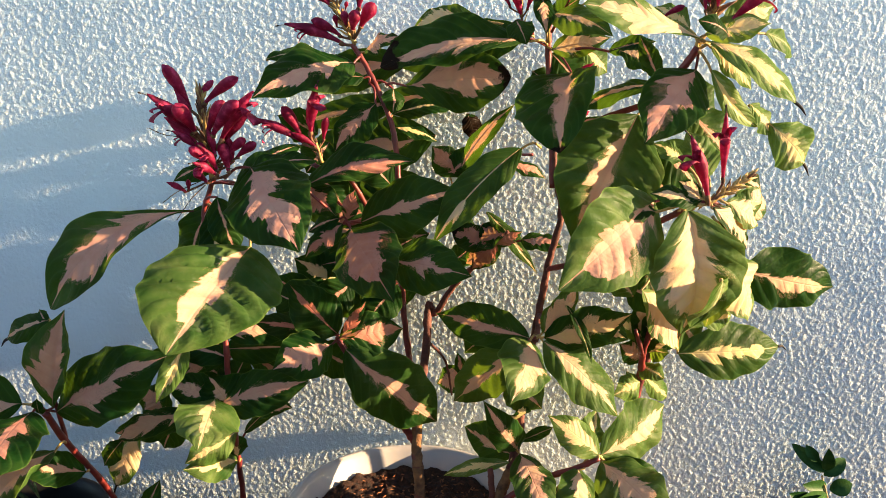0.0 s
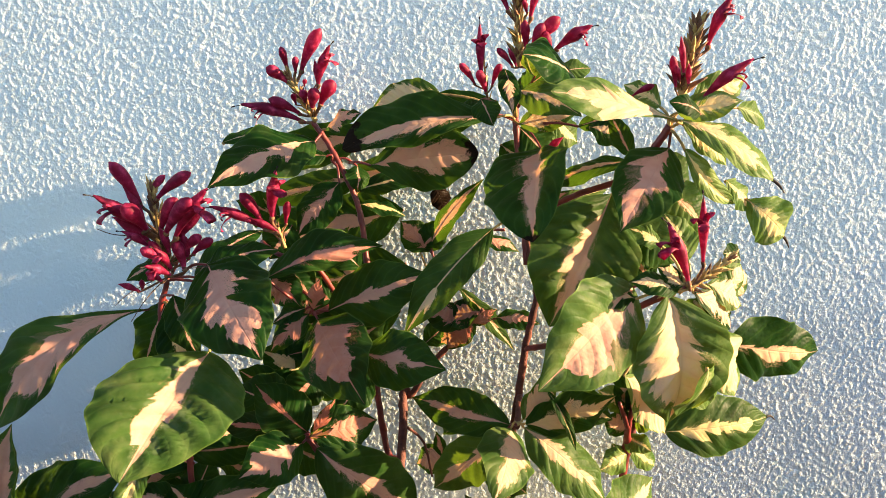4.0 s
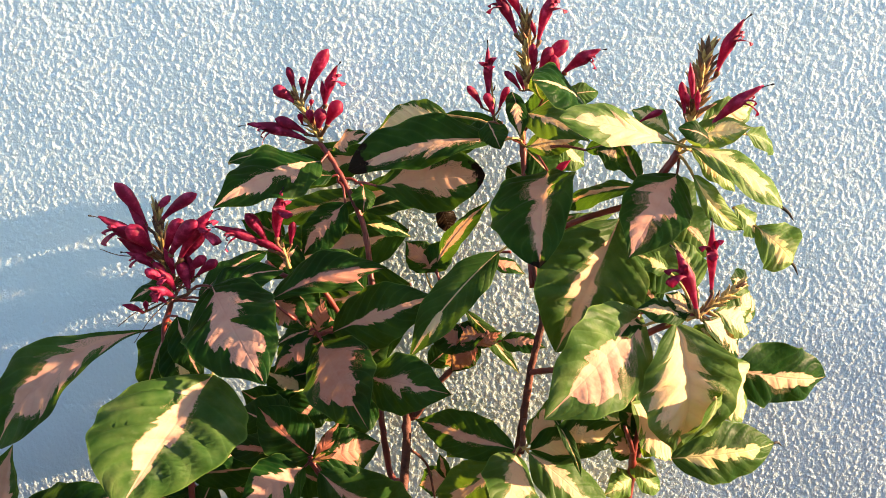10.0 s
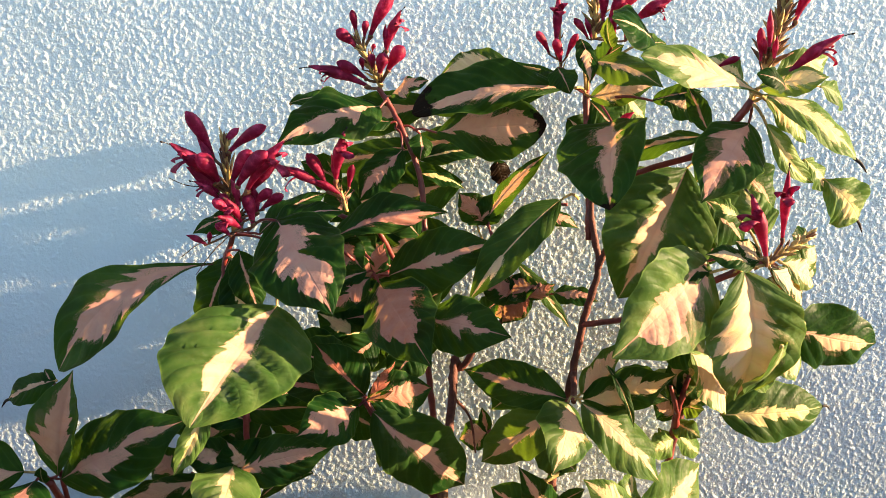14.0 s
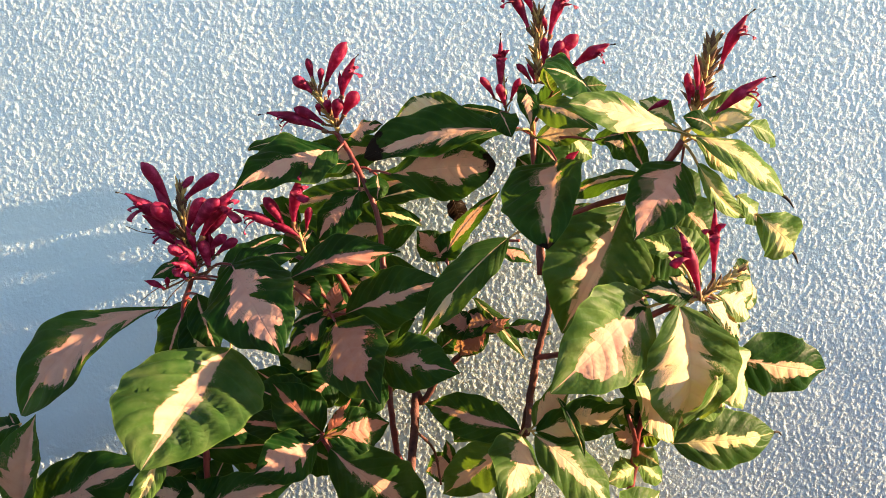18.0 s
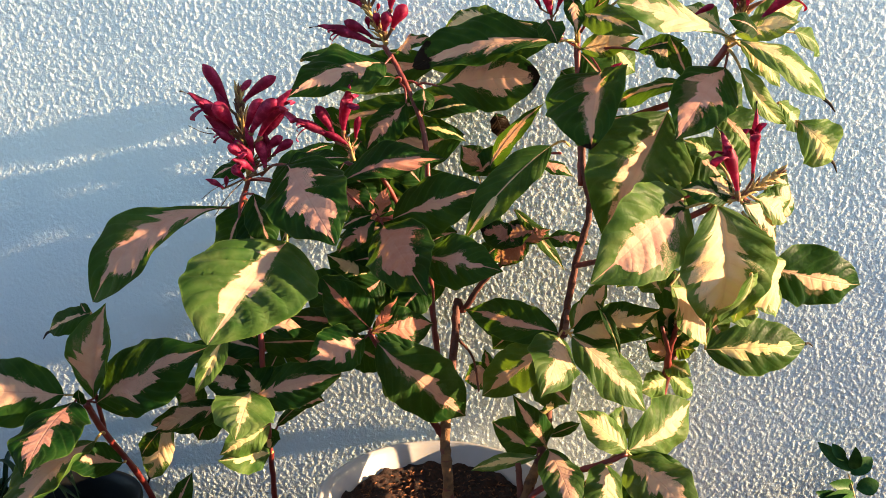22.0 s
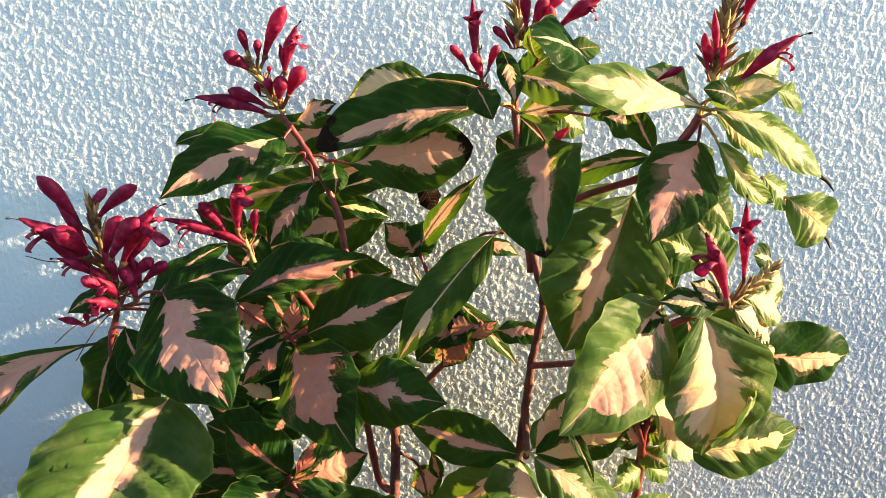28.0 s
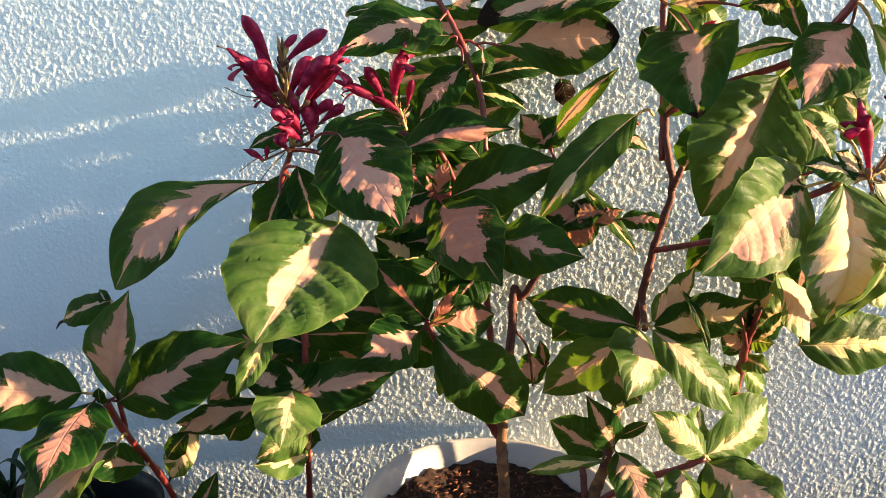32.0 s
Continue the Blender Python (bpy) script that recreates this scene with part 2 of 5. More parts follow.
WHITE_POT = simple("white_plastic", (0.38, 0.355, 0.345), (0.50, 0.465, 0.45), 9, 0.35, 0.08, 0.0006)
BLACK_POT = simple("black_plastic", (0.004, 0.004, 0.004), (0.011, 0.011, 0.011), 20, 0.45, 0.15, 0.0008)
SOIL = simple("coir_soil", (0.003, 0.0012, 0.0006), (0.06, 0.018, 0.006), 150, 0.95, 0.8, 0.004)
PEAT = simple("black_peat", (0.002, 0.0014, 0.001), (0.008, 0.005, 0.0035), 60, 0.95, 0.8, 0.004)
FIBRE = simple("coir_fibre", (0.008, 0.003, 0.0015), (0.34, 0.125, 0.045), 90, 0.9, 0.3, 0.001)
CONCRETE = simple("dark_brown_floor", (0.075, 0.046, 0.028), (0.125, 0.078, 0.048), 6, 0.85, 0.5, 0.003)
SMALL_LEAF = simple("small_green_leaf", (0.010, 0.045, 0.010), (0.045, 0.115, 0.022), 40, 0.45, 0.3, 0.001)
SMALL_LEAF.node_tree.nodes["Principled BSDF"].inputs["Specular IOR Level"].default_value = 0.1
GRASS_BLADE = simple("strap_leaf", (0.004, 0.018, 0.006), (0.022, 0.055, 0.018), 30, 0.45, 0.2, 0.001)
HUSK = simple("withered_black", (0.006, 0.004, 0.003), (0.03, 0.016, 0.010), 120, 0.85, 0.4, 0.001)
THREAD = simple("brown_thread", (0.05, 0.02, 0.015), (0.12, 0.06, 0.03), 60, 0.8, 0.1, 0.0005)
for m in (BLACK_POT, GRASS_BLADE):
    m.node_tree.nodes["Principled BSDF"].inputs["Specular IOR Level"].default_value = 0.2


# ---- building blocks ----
def mesh_of(name, verts, faces, mat, smooth=True):
    me = bpy.data.meshes.new(name)
    me.from_pydata([tuple(p) for p in verts], [], faces)
    me.materials.append(mat)
    if smooth:
        me.polygons.foreach_set("use_smooth", [True] * len(me.polygons))
    return me


def part(name, verts, faces, mat, parent, label="", smooth=True):
    ob = new(name, mesh_of(name, verts, faces, mat, smooth))
    ob.parent = parent
    if parent is not None:
        root = parent
        while root.parent is not None:
            root = root.parent
        if root.get("world") and parent is root:
            ob.matrix_parent_inverse = Matrix.Translation(root.location).inverted()
    if label:
        ob["label"] = label
    return ob


def thing(name, label, category, at=(0, 0, 0), group=""):
    ob = new(name)
    ob.location = at
    ob.empty_display_size = 0.05
    ob["world"] = 0 if category == "pot" else 1
    return tagged(ob, label, category, group)


def spline(points, steps):
    """Catmull-Rom through the points."""
    p = [Vector(q) for q in points]
    p = [p[0] * 2 - p[1], *p, p[-1] * 2 - p[-2]]
    out = []
    for i in range(1, len(p) - 2):
        for k in range(steps):
            s = k / steps
            a, b, c, d = p[i - 1 : i + 3]
            out.append(0.5 * (2 * b + (c - a) * s + (2 * a - 5 * b + 4 * c - d) * s * s + (3 * b - a - 3 * c + d) * s**3))
    return out + [p[-2]]


def tube(points, radii, sides=8, close=True):
    """Verts and faces of a round tube; radii one for each point."""
    verts, faces = [], []
    ref = Vector((0.3, -1, 0.2)).normalized()
    for i, p in enumerate(points):
        d = (points[min(i + 1, len(points) - 1)] - points[max(i - 1, 0)]).normalized()
        x = d.cross(ref).normalized()
        y = d.cross(x)
        for k in range(sides):
            a = 2 * math.pi * k / sides
            verts.append(p + (x * math.cos(a) + y * math.sin(a)) * radii[i])
    for i in range(len(points) - 1):
        for k in range(sides):
            j = (k + 1) % sides
            faces.append((i * sides + k, i * sides + j, (i + 1) * sides + j, (i + 1) * sides + k))
    if close:
        faces.append(tuple(range(sides))[::-1])
        faces.append(tuple(range((len(points) - 1) * sides, len(points) * sides)))
    return verts, faces


def stem(plant, points, r0, r1, mat=BARK, name="stem", nodes=0.2, label=""):
    """A jointed stem: it swells a little where leaves stood."""
    line = spline(points, 8)
    n = len(line)
    rnd = random.Random(round(points[0][0] * 1000) + len(points))
    step = rnd.choice((7, 8, 9))
    radii = [(r0 + (r1 - r0) * i / (n - 1)) * (1 + (nodes if i % step == 4 else 0.05 * rnd.random())) for i in range(n)]
    line = [p + Vector((rnd.uniform(-1, 1), rnd.uniform(-1, 1), 0)) * r0 * 0.12 for p in line]
    return part(name, *tube(line, radii, 9), mat, plant, label)


def leaf(plant, base, tip, width, face=(0.0, -1.0, 0.3), bend=0.09, fold=-0.24, wave=0.85, twist=0.0, blotch=0.6, warm=0.45, sun_tone=0.0, patch=(0.04, 1.0, 1.0, 1.0), peak=0.44, sides=(1.0, 1.0), sway=0.0, dead=2.0, hook=0.0, curl=0.0, blunt=0.0, roll=0.0, lean=0.0, relief=0.22, stalk=None, label=""):
    """One blade: pointed oval, arched along the midrib by bend, folded along it, wavy edges.
    Pairs in fold and sides are for the two halves; patch: where the pale centre begins and ends, and its width in each half;
    lean shifts the halves along the midrib, relief puffs the panels between the veins."""
    base, tip = Vector(base), Vector(tip)
    seed = round(abs(base.x * 7 + base.z * 13 + tip.x * 29 + tip.z * 5) * 1000) % 997
    rnd = random.Random(seed * 7)
    axis = tip - base
    length = axis.length
    ahead = axis / length
    face = Vector(face)
    up = (face - ahead * face.dot(ahead)).normalized()
    side = ahead.cross(up)
    NU, NV = 40, 7
    ph, ph2, k = rnd.uniform(0, 6.28), rnd.uniform(0, 6.28), rnd.uniform(1.4, 2.4)
    fat = math.log(0.5) / math.log(peak + rnd.uniform(-0.02, 0.02))
    verts, faces, blade, pale = [], [], [], []
    half = width / 2
    fold = fold if isinstance(fold, tuple) else (fold, fold)
    ribs = rnd.uniform(6.5, 8.5)
    blunt = max(blunt, rnd.uniform(0, 0.3))
    curl, twist = curl + rnd.uniform(0, 0.05), twist + rnd.uniform(-0.12, 0.12)
    for i in range(NU + 1):
        u = i / NU
        s = math.sin(math.pi * u**fat) ** (0.85 - 0.3 * blunt * (u > peak)) if 0 < u < 1 else 0.0
        if u > 0.76:
            s *= 1 - 0.6 * (1 - blunt) * ((u - 0.76) / 0.24) ** 1.4
        s = max(s, 0.012)
        c = base + axis * u + up * (length * (bend * 4 * u * (1 - u) - curl * max(0, u - 0.6) ** 2 * 4)) + side * (sway * length * 4 * u * (1 - u))
        spread = max(0.0, (u - patch[0]) * (patch[1] - u)) * 4 / (patch[1] - patch[0]) ** 2
        a = twist * (u - 0.25)
        sd, nn = side * math.cos(a) + up * math.sin(a), up * math.cos(a) - side * math.sin(a)
        for j in range(-NV, NV + 1):
            v = j / NV
            w = abs(v)
            rise = fold[j > 0] * w * (1 - 0.35 * w) + wave * 0.22 * w * w * math.sin(6.28 * k * u + (ph if j > 0 else ph2))
            quilt = relief * abs(math.sin(ribs * math.pi * (u - 0.22 * w + 0.03 * (j > 0)))) * w * (1 - w) * 2
            if roll * v > 0 and w > 0.45:
                # the edge rolls over towards the upper face
                rad = 0.55 / (abs(roll) * math.pi)
                turn = (w - 0.45) / rad
                v = math.copysign(0.45 + rad * math.sin(turn), v)
                rise += rad * (1 - math.cos(turn))
            verts.append(c + sd * (v * sides[j > 0] * s * half * (1 + 0.03 * math.sin(31 * u + ph))) + nn * (half * s * (rise + quilt)) + axis * (lean * v * s))
            blade.append((u, j / NV, dead))
            pale.append((blotch * patch[2 + (j > 0)] * spread**0.6, warm, seed * 0.37))
    row = 2 * NV + 1
    for i in range(NU):
        for j in range(row - 1):
            a = i * row + j
            faces.append((a, a + 1, a + row + 1, a + row))
    ob = part("leaf", verts, faces, LEAF, plant, label)
    me = ob.data
    me.attributes.new("blade", "FLOAT_VECTOR", "POINT").data.foreach_set("vector", [x for b in blade for x in b])
    me.attributes.new("variety", "FLOAT_VECTOR", "POINT").data.foreach_set("vector", [x for b in pale for x in b])
    me.attributes.new("sun_tone", "FLOAT", "POINT").data.foreach_set("value", [sun_tone] * len(verts))
    # midrib swelling under the blade and the petiole back to the stem
    rib = [base + axis * u + up * (length * (bend * 4 * u * (1 - u) - curl * max(0, u - 0.6) ** 2 * 4) - 0.0017) + side * (sway * length * 4 * u * (1 - u)) for u in [x / 12 * 0.8 for x in range(13)]]
    if stalk:
        st = Vector(stalk)
        rib = spline([st, (st + base) / 2 - ahead * 0.004 + Vector((0, 0, 0.003)), base], 3)[:-1] + rib
    radii = [0.0019 - 0.0014 * i / (len(rib) - 1) for i in range(len(rib))]
    part("petiole", *tube(rib, radii, 6), REDSTEM if warm < 0.5 else GREENSTEM, ob)
    if hook:
        end = verts[NU * row + NV]
        part("dry_tip", *tube(spline([end - ahead * hook * 0.3, end + ahead * hook * 0.5 - up * hook * 0.1, end + ahead * hook + Vector((0, 0, -0.5 * hook))], 3), [0.0016, 0.0019, 0.0018, 0.0016, 0.0013, 0.0009, 0.0005], 6), HUSK, ob, "shrivelled black leaf tip")
    return ob


def lip(pts, across, above, half):
    """A pointed petal lobe, cupped across and a little thick."""
    verts, faces = [], []
    m = len(pts) - 1
    for q, p in enumerate(pts):
        w = half * (0.45 + 1.5 * (q / m) - 1.93 * (q / m) ** 3)
        for side, rise in ((-1, 0.35), (-0.5, 0.08), (0, 0.0), (0.5, 0.08), (1, 0.35), (0.5, -0.12), (0, -0.2), (-0.5, -0.12)):
            verts.append(p + across * (side * w) + above * (rise * w))
    for q in range(m):
        for k in range(8):
            j = (k + 1) % 8
            faces.append((q * 8 + k, q * 8 + j, q * 8 + 8 + j, q * 8 + 8 + k))
    return verts, faces


AXES = {}


def floret(spike, base, tip, thick=0.008, kind="bud", sag=0.0):
    """A crimson flower: thin tube that swells to a club; open ones part into lips with a thread-like stamen."""
    base, tip = Vector(base), Vector(tip)
    d = tip - base
    L = d.length
    out = Vector((0, 0, 1)).cross(d)
    out = out.normalized() if out.length > 1e-5 else Vector((1, 0, 0))
    lift = d.cross(out).normalized()
    if spike in AXES:
        # a thin calyx ties the flower to the axis
        a, b = AXES[spike]
        s = min(0.92, max(0.0, (base - a).dot(b - a) / (b - a).length_squared - 0.12))
        root = a + (b - a) * s
        if (root - base).length < 0.05:
            pts = spline([root, (root + base) / 2 - d * 0.04, base, base + d * 0.1], 3)
            part("calyx", *tube(pts, [thick * 0.11] * (len(pts) - 3) + [thick * 0.17, thick * 0.2, thick * 0.16], 6), DRY, spike)
    n = 12
    line = [base + d * (i / n) + lift * (sag * L * 4 * (i / n) * (1 - i / n)) for i in range(n + 1)]
    if kind == "bud":
        prof = [0.26, 0.30, 0.36, 0.44, 0.54, 0.66, 0.78, 0.88, 0.95, 0.97, 0.89, 0.66, 0.14]
    elif kind == "point":
        prof = [0.30, 0.36, 0.44, 0.54, 0.66, 0.77, 0.85, 0.86, 0.78, 0.62, 0.42, 0.24, 0.05]
    else:
        prof = [0.24, 0.28, 0.34, 0.43, 0.56, 0.70, 0.85, 0.93, 0.84, 0.62, 0.44, 0.32, 0.10]
    ob = part("floret", *tube(line, [thick * 0.48 * p for p in prof], 8), PETAL, spike)
    if kind == "open":
        # lower lobes hang from the mouth, two short teeth beside them, dark anthers at the end of the threads
        down = lift if lift.z < 0 else -lift
        a = line[7]
        for reach, drop, lean, wide in ((0.12, 0.30, 0.03, 0.46), (0.18, 0.16, -0.10, 0.36), (0.24, 0.08, 0.10, 0.34)):
            end = a + d * reach + down * (drop * L) + out * (lean * L)
            pts = spline([a, a + (end - a) * 0.5 + d * 0.05, end, end - d * 0.06 + down * L * 0.03], 3)
            part("petal_lip", *lip(pts, out, down, thick * wide), PETAL, spike)
        pts = spline([line[9], tip + down * 0.02 * L, tip + d * 0.12 + down * 0.08 * L], 4)
        part("stamen", *tube(pts, [0.0005] * (len(pts) - 2) + [0.0011, 0.0009], 5), HUSK, spike)
    return ob


def spike(plant, base, tip, bracts=26, r=0.0045, mat=GREENSTEM, seed=1, dark=0.35):
    """The upright axis of a flower head with small pointed bracts and seed cups."""
    rnd = random.Random(seed)
    base, tip = Vector(base), Vector(tip)
    d = tip - base
    ob = part("flower_spike", *tube(spline([base, (base + tip) / 2, tip], 5), [r * 0.55] * 5 + [r * 0.4] * 5 + [r * 0.15], 7), mat, plant, "greenish brown flower spike with pointed bracts")
    AXES[ob] = (base, tip)
    x = d.cross(Vector((0, -1, 0.1))).normalized()
    y = d.cross(x).normalized()
    for i in range(bracts):
        u = 0.06 + 0.94 * i / bracts
        a = i * 2.4 + rnd.uniform(-0.3, 0.3)
        o = x * math.cos(a) + y * math.sin(a)
        p = base + d * u
        h = d.length * rnd.uniform(0.10, 0.24)
        e = p + o * (r * rnd.uniform(0.9, 2.5)) * (1.15 - 0.6 * u) + d.normalized() * h
        pts = [p, p + (e - p) * 0.35 + o * 0.001, p + (e - p) * 0.7, e]
        part("bract", *tube(pts, [r * 0.22, r * 0.30, r * 0.21, r * 0.04], 6), DRY if rnd.random() < dark else mat, ob)
    return ob


# ---- wall ----
def wall():
    """Sprayed stucco: a height field of small blobs that crowd in patches, about 1 mm deep."""
    X0, X1, Z0, Z1, D = -0.87, 0.85, 0.05, 1.19, 0.00122
    nx, nz = int((X1 - X0) / D), int((Z1 - Z0) / D)
    rng = np.random.default_rng(5)
    fx, fz = np.meshgrid(np.fft.rfftfreq(nx, D), np.fft.fftfreq(nz, D))

    def band(lo, hi, squash=1.0):
        f = np.hypot(fx, fz * squash)
        g = np.exp(-((f / hi) ** 2)) * (1 - np.exp(-((f / lo) ** 2)))
        h = np.fft.irfft2(np.fft.rfft2(rng.standard_normal((nz, nx))) * g, s=(nz, nx))
        return h / h.std()

    a = band(170, 400, 0.75)
    c = band(240, 420)
    b = band(50, 130, 1.1)
    patchy = band(8, 22, 0.6)
    slow = band(2, 6)
    q = np.clip((a * 0.9 + b * 0.3 + 0.32 * patchy + 0.25 * slow - 0.3) / 1.5, 0, 1)
    h = 0.00055 * q * q * (3 - 2 * q) + 0.00008 * c + 0.00016 * b + 0.0002 * slow
    h[0, :] = h[-1, :] = h[:, 0] = h[:, -1] = 0
    xs, zs = np.linspace(X0, X1, nx), np.linspace(Z0, Z1, nz)
    co = np.empty((nz, nx, 3))
    co[:, :, 0], co[:, :, 1], co[:, :, 2] = xs[None], -h, zs[:, None]
    i = np.arange(nz * nx).reshape(nz, nx)
    q = np.stack([i[:-1, :-1], i[:-1, 1:], i[1:, 1:], i[1:, :-1]], -1).reshape(-1, 4)
    me = bpy.data.meshes.new("wall_north")
    me.vertices.add(nx * nz)
    me.vertices.foreach_set("co", co.ravel())
    me.loops.add(q.size)
    me.loops.foreach_set("vertex_index", q.ravel())
    me.polygons.add(len(q))
    me.polygons.foreach_set("loop_start", np.arange(0, q.size, 4))
    me.polygons.foreach_set("use_smooth", np.ones(len(q), bool))
    me.update(calc_edges=True)
    me.materials.append(STUCCO)
    ob = tagged(new("wall_north", me), "pale blue-grey wall with coarse sprayed stucco bumps", "wall", kind="structure")
    # the body of the wall behind and around the bumpy field
    L, R, B, T = -6.0, 6.0, -0.1, 3.0
    outer = [(L, 0, B), (R, 0, B), (R, 0, T), (L, 0, T)]
    inner = [(X0, 0, Z0), (X1, 0, Z0), (X1, 0, Z1), (X0, 0, Z1)]
    back = [(x, 0.2, z) for x, _, z in outer]
    f = [(0, 1, 5, 4), (1, 2, 6, 5), (2, 3, 7, 6), (3, 0, 4, 7), (8, 11, 10, 9)]
    f += [(k, 8 + k, 8 + (k + 1) % 4, (k + 1) % 4) for k in range(4)]
    part("wall_body", outer + inner + back, f, STUCCO, ob, smooth=False)


wall()
g = 2500.0
tagged(part("ground", [(-g, -g, 0), (g, -g, 0), (g, 0.1, 0), (-g, 0.1, 0)], [(0, 1, 2, 3)], CONCRETE, None, smooth=False), "worn dark brown floor before the wall", "ground", kind="structure")


# unseen wall behind the camera, added to darken the lower stucco and pots
tagged(part("sky_block_south", [(x, y, z) for x in (-6, 6) for y in (-1.72, -1.57) for z in (0.002, 0.77)], [(0, 1, 3, 2), (4, 6, 7, 5), (0, 4, 5, 1), (2, 3, 7, 6), (1, 5, 7, 3), (0, 2, 6, 4)], CONCRETE, None, smooth=False), "plain brown wall out of view, added to block the low sky", "wall", kind="structure")


# ---- pots ----
def lathe(profile, n=64):
    verts, faces = [], []
    for r, z in profile:
        verts += [(r * math.cos(2 * math.pi * k / n), r * math.sin(2 * math.pi * k / n), z) for k in range(n)]
    for i in range(len(profile) - 1):
        for k in range(n):
            j = (k + 1) % n
            faces.append((i * n + k, i * n + j, (i + 1) * n + j, (i + 1) * n + k))
    return verts, faces


def soil_disc(r, z, seed, rough=0.009):
    rng = random.Random(seed)
    verts, faces = [(0, 0, z)], []
    R, N = 56, 150
    for i in range(1, R + 1):
        for k in range(N):
            a = 2 * math.pi * k / N
            q = Vector((r * i / R * math.cos(a), r * i / R * math.sin(a), seed))
            h = rough * (noise.noise(q * 30) + 0.6 * noise.noise(q * 75) + 0.6 * abs(noise.noise(q * 160)) + 0.4 * noise.noise(q * 330))
            verts.append((q.x, q.y, z + h + 0.012 * (i / R) ** 4))
    faces += [(0, 1 + k, 1 + (k + 1) % N) for k in range(N)]
    for i in range(R - 1):
        for k in range(N):
            j = (k + 1) % N
            faces.append((1 + i * N + k, 1 + (i + 1) * N + k, 1 + (i + 1) * N + j, 1 + i * N + j))
    return verts, faces


def pot(name, label, at, r, h, mat, soil_drop, seed, lip=0.012):
    """A round tapered pot with a rolled lip, a wall of its own thickness, and soil."""
    ob = thing(name, label, "pot", at, "plant pots")
    p = [(0.001, 0.004), (r * 0.70, 0.004), (r * 0.72, 0.0), (r * 0.74, 0.006), (r * 0.93, h - lip * 2.4), (r * 0.935, h - lip * 2.1), (r * 1.0, h - lip * 2.0), (r * 1.012, h - lip * 0.8), (r * 1.006, h - lip * 0.2), (r * 0.99, h), (r * 0.955, h - 0.001), (r * 0.93, h - lip * 0.7), (r * 0.885, h - lip * 2.5), (r * 0.72, h * 0.4), (r * 0.66, 0.02), (0.001, 0.02)]
    part("pot_wall", *lathe(p), mat, ob)
    part("soil", *soil_disc(r * 0.868, h - soil_drop, seed), SOIL if mat == WHITE_POT else PEAT, ob, "dark potting soil")
    return ob


def fibres(ob, r, z, count, seed):
    """Loose coir strands on the soil."""
    rnd = random.Random(seed)
    verts, faces = [], []
    for _ in range(count):
        a, q = rnd.uniform(0, 6.28), r * math.sqrt(rnd.random())
        c = Vector((q * math.cos(a), q * math.sin(a), z + 0.012 * (q / r / 1.1) ** 4 + rnd.uniform(0.000, 0.007)))
        t = rnd.uniform(0, 6.28)
        d = Vector((math.cos(t), math.sin(t), rnd.uniform(-0.4, 0.5))) * rnd.uniform(0.0015, 0.006)
        b = Vector((-d.y, d.x, 0.3 * d.length)) * 0.25
        v, f = tube([c - d, c + b, c + d], [0.0005, 0.0012, 0.0004], 4)
        o = len(verts)
        verts += v
        faces += [tuple(x + o for x in k) for k in f]
    tagged(part("fibre", verts, faces, FIBRE, ob, "loose reddish coir strands"), kind="stuff")


# ---- white pot with its plant ----
POT_X, POT_Y, POT_Z = -0.035, -0.195, 0.285
white = pot("plant_pot", "round white plastic pot full of brown soil", (POT_X, POT_Y, 0), 0.165, POT_Z, WHITE_POT, 0.042, 3)
fibres(white, 0.13, POT_Z - 0.042, 600, 4)
plant = thing("potted_shrub", "tall shrub with green and pink variegated leaves and crimson flowers", "plant", (POT_X, POT_Y, 0.24))


stem(plant, [(-0.018, -0.180, 0.238), (-0.019, -0.178, 0.301), (-0.023, -0.168, 0.360), (-0.012, -0.120, 0.474), (-0.008, -0.100, 0.536), (0.001, -0.100, 0.524), (0.028, -0.110, 0.568), (0.067, -0.120, 0.610), (0.102, -0.130, 0.650)], 0.0076, 0.0028, BARK)
stem(plant, [(-0.018, -0.179, 0.232), (-0.019, -0.179, 0.301), (-0.023, -0.169, 0.361), (-0.019, -0.150, 0.408)], 0.0078, 0.0062, LIT_BARK)
stem(plant, [(-0.023, -0.165, 0.353), (-0.040, -0.170, 0.382), (-0.071, -0.210, 0.451), (-0.099, -0.245, 0.509), (-0.113, -0.250, 0.535)], 0.0056, 0.0038, REDSTEM)
stem(plant, [(-0.014, -0.130, 0.443), (-0.034, -0.110, 0.449), (-0.045, -0.100, 0.535), (-0.044, -0.100, 0.524), (-0.049, -0.100, 0.632), (-0.050, -0.095, 0.721), (-0.057, -0.090, 0.784), (-0.076, -0.085, 0.835), (-0.095, -0.080, 0.872), (-0.112, -0.080, 0.898)], 0.0044, 0.0034, REDSTEM)
stem(plant, [(-0.052, -0.100, 0.632), (-0.082, -0.140, 0.674), (-0.109, -0.170, 0.728), (-0.144, -0.190, 0.743), (-0.173, -0.150, 0.753)], 0.0034, 0.0026, REDSTEM)
stem(plant, [(-0.082, -0.140, 0.672), (-0.097, -0.180, 0.671), (-0.106, -0.205, 0.673)], 0.0032, 0.0030, REDSTEM)
stem(plant, [(0.081, -0.200, 0.228), (0.085, -0.200, 0.273), (0.106, -0.180, 0.323), (0.120, -0.165, 0.376), (0.122, -0.160, 0.424), (0.142, -0.160, 0.543), (0.153, -0.165, 0.615), (0.166, -0.170, 0.681), (0.158, -0.155, 0.742), (0.155, -0.150, 0.817), (0.146, -0.150, 0.891)], 0.0066, 0.0030, BARK)
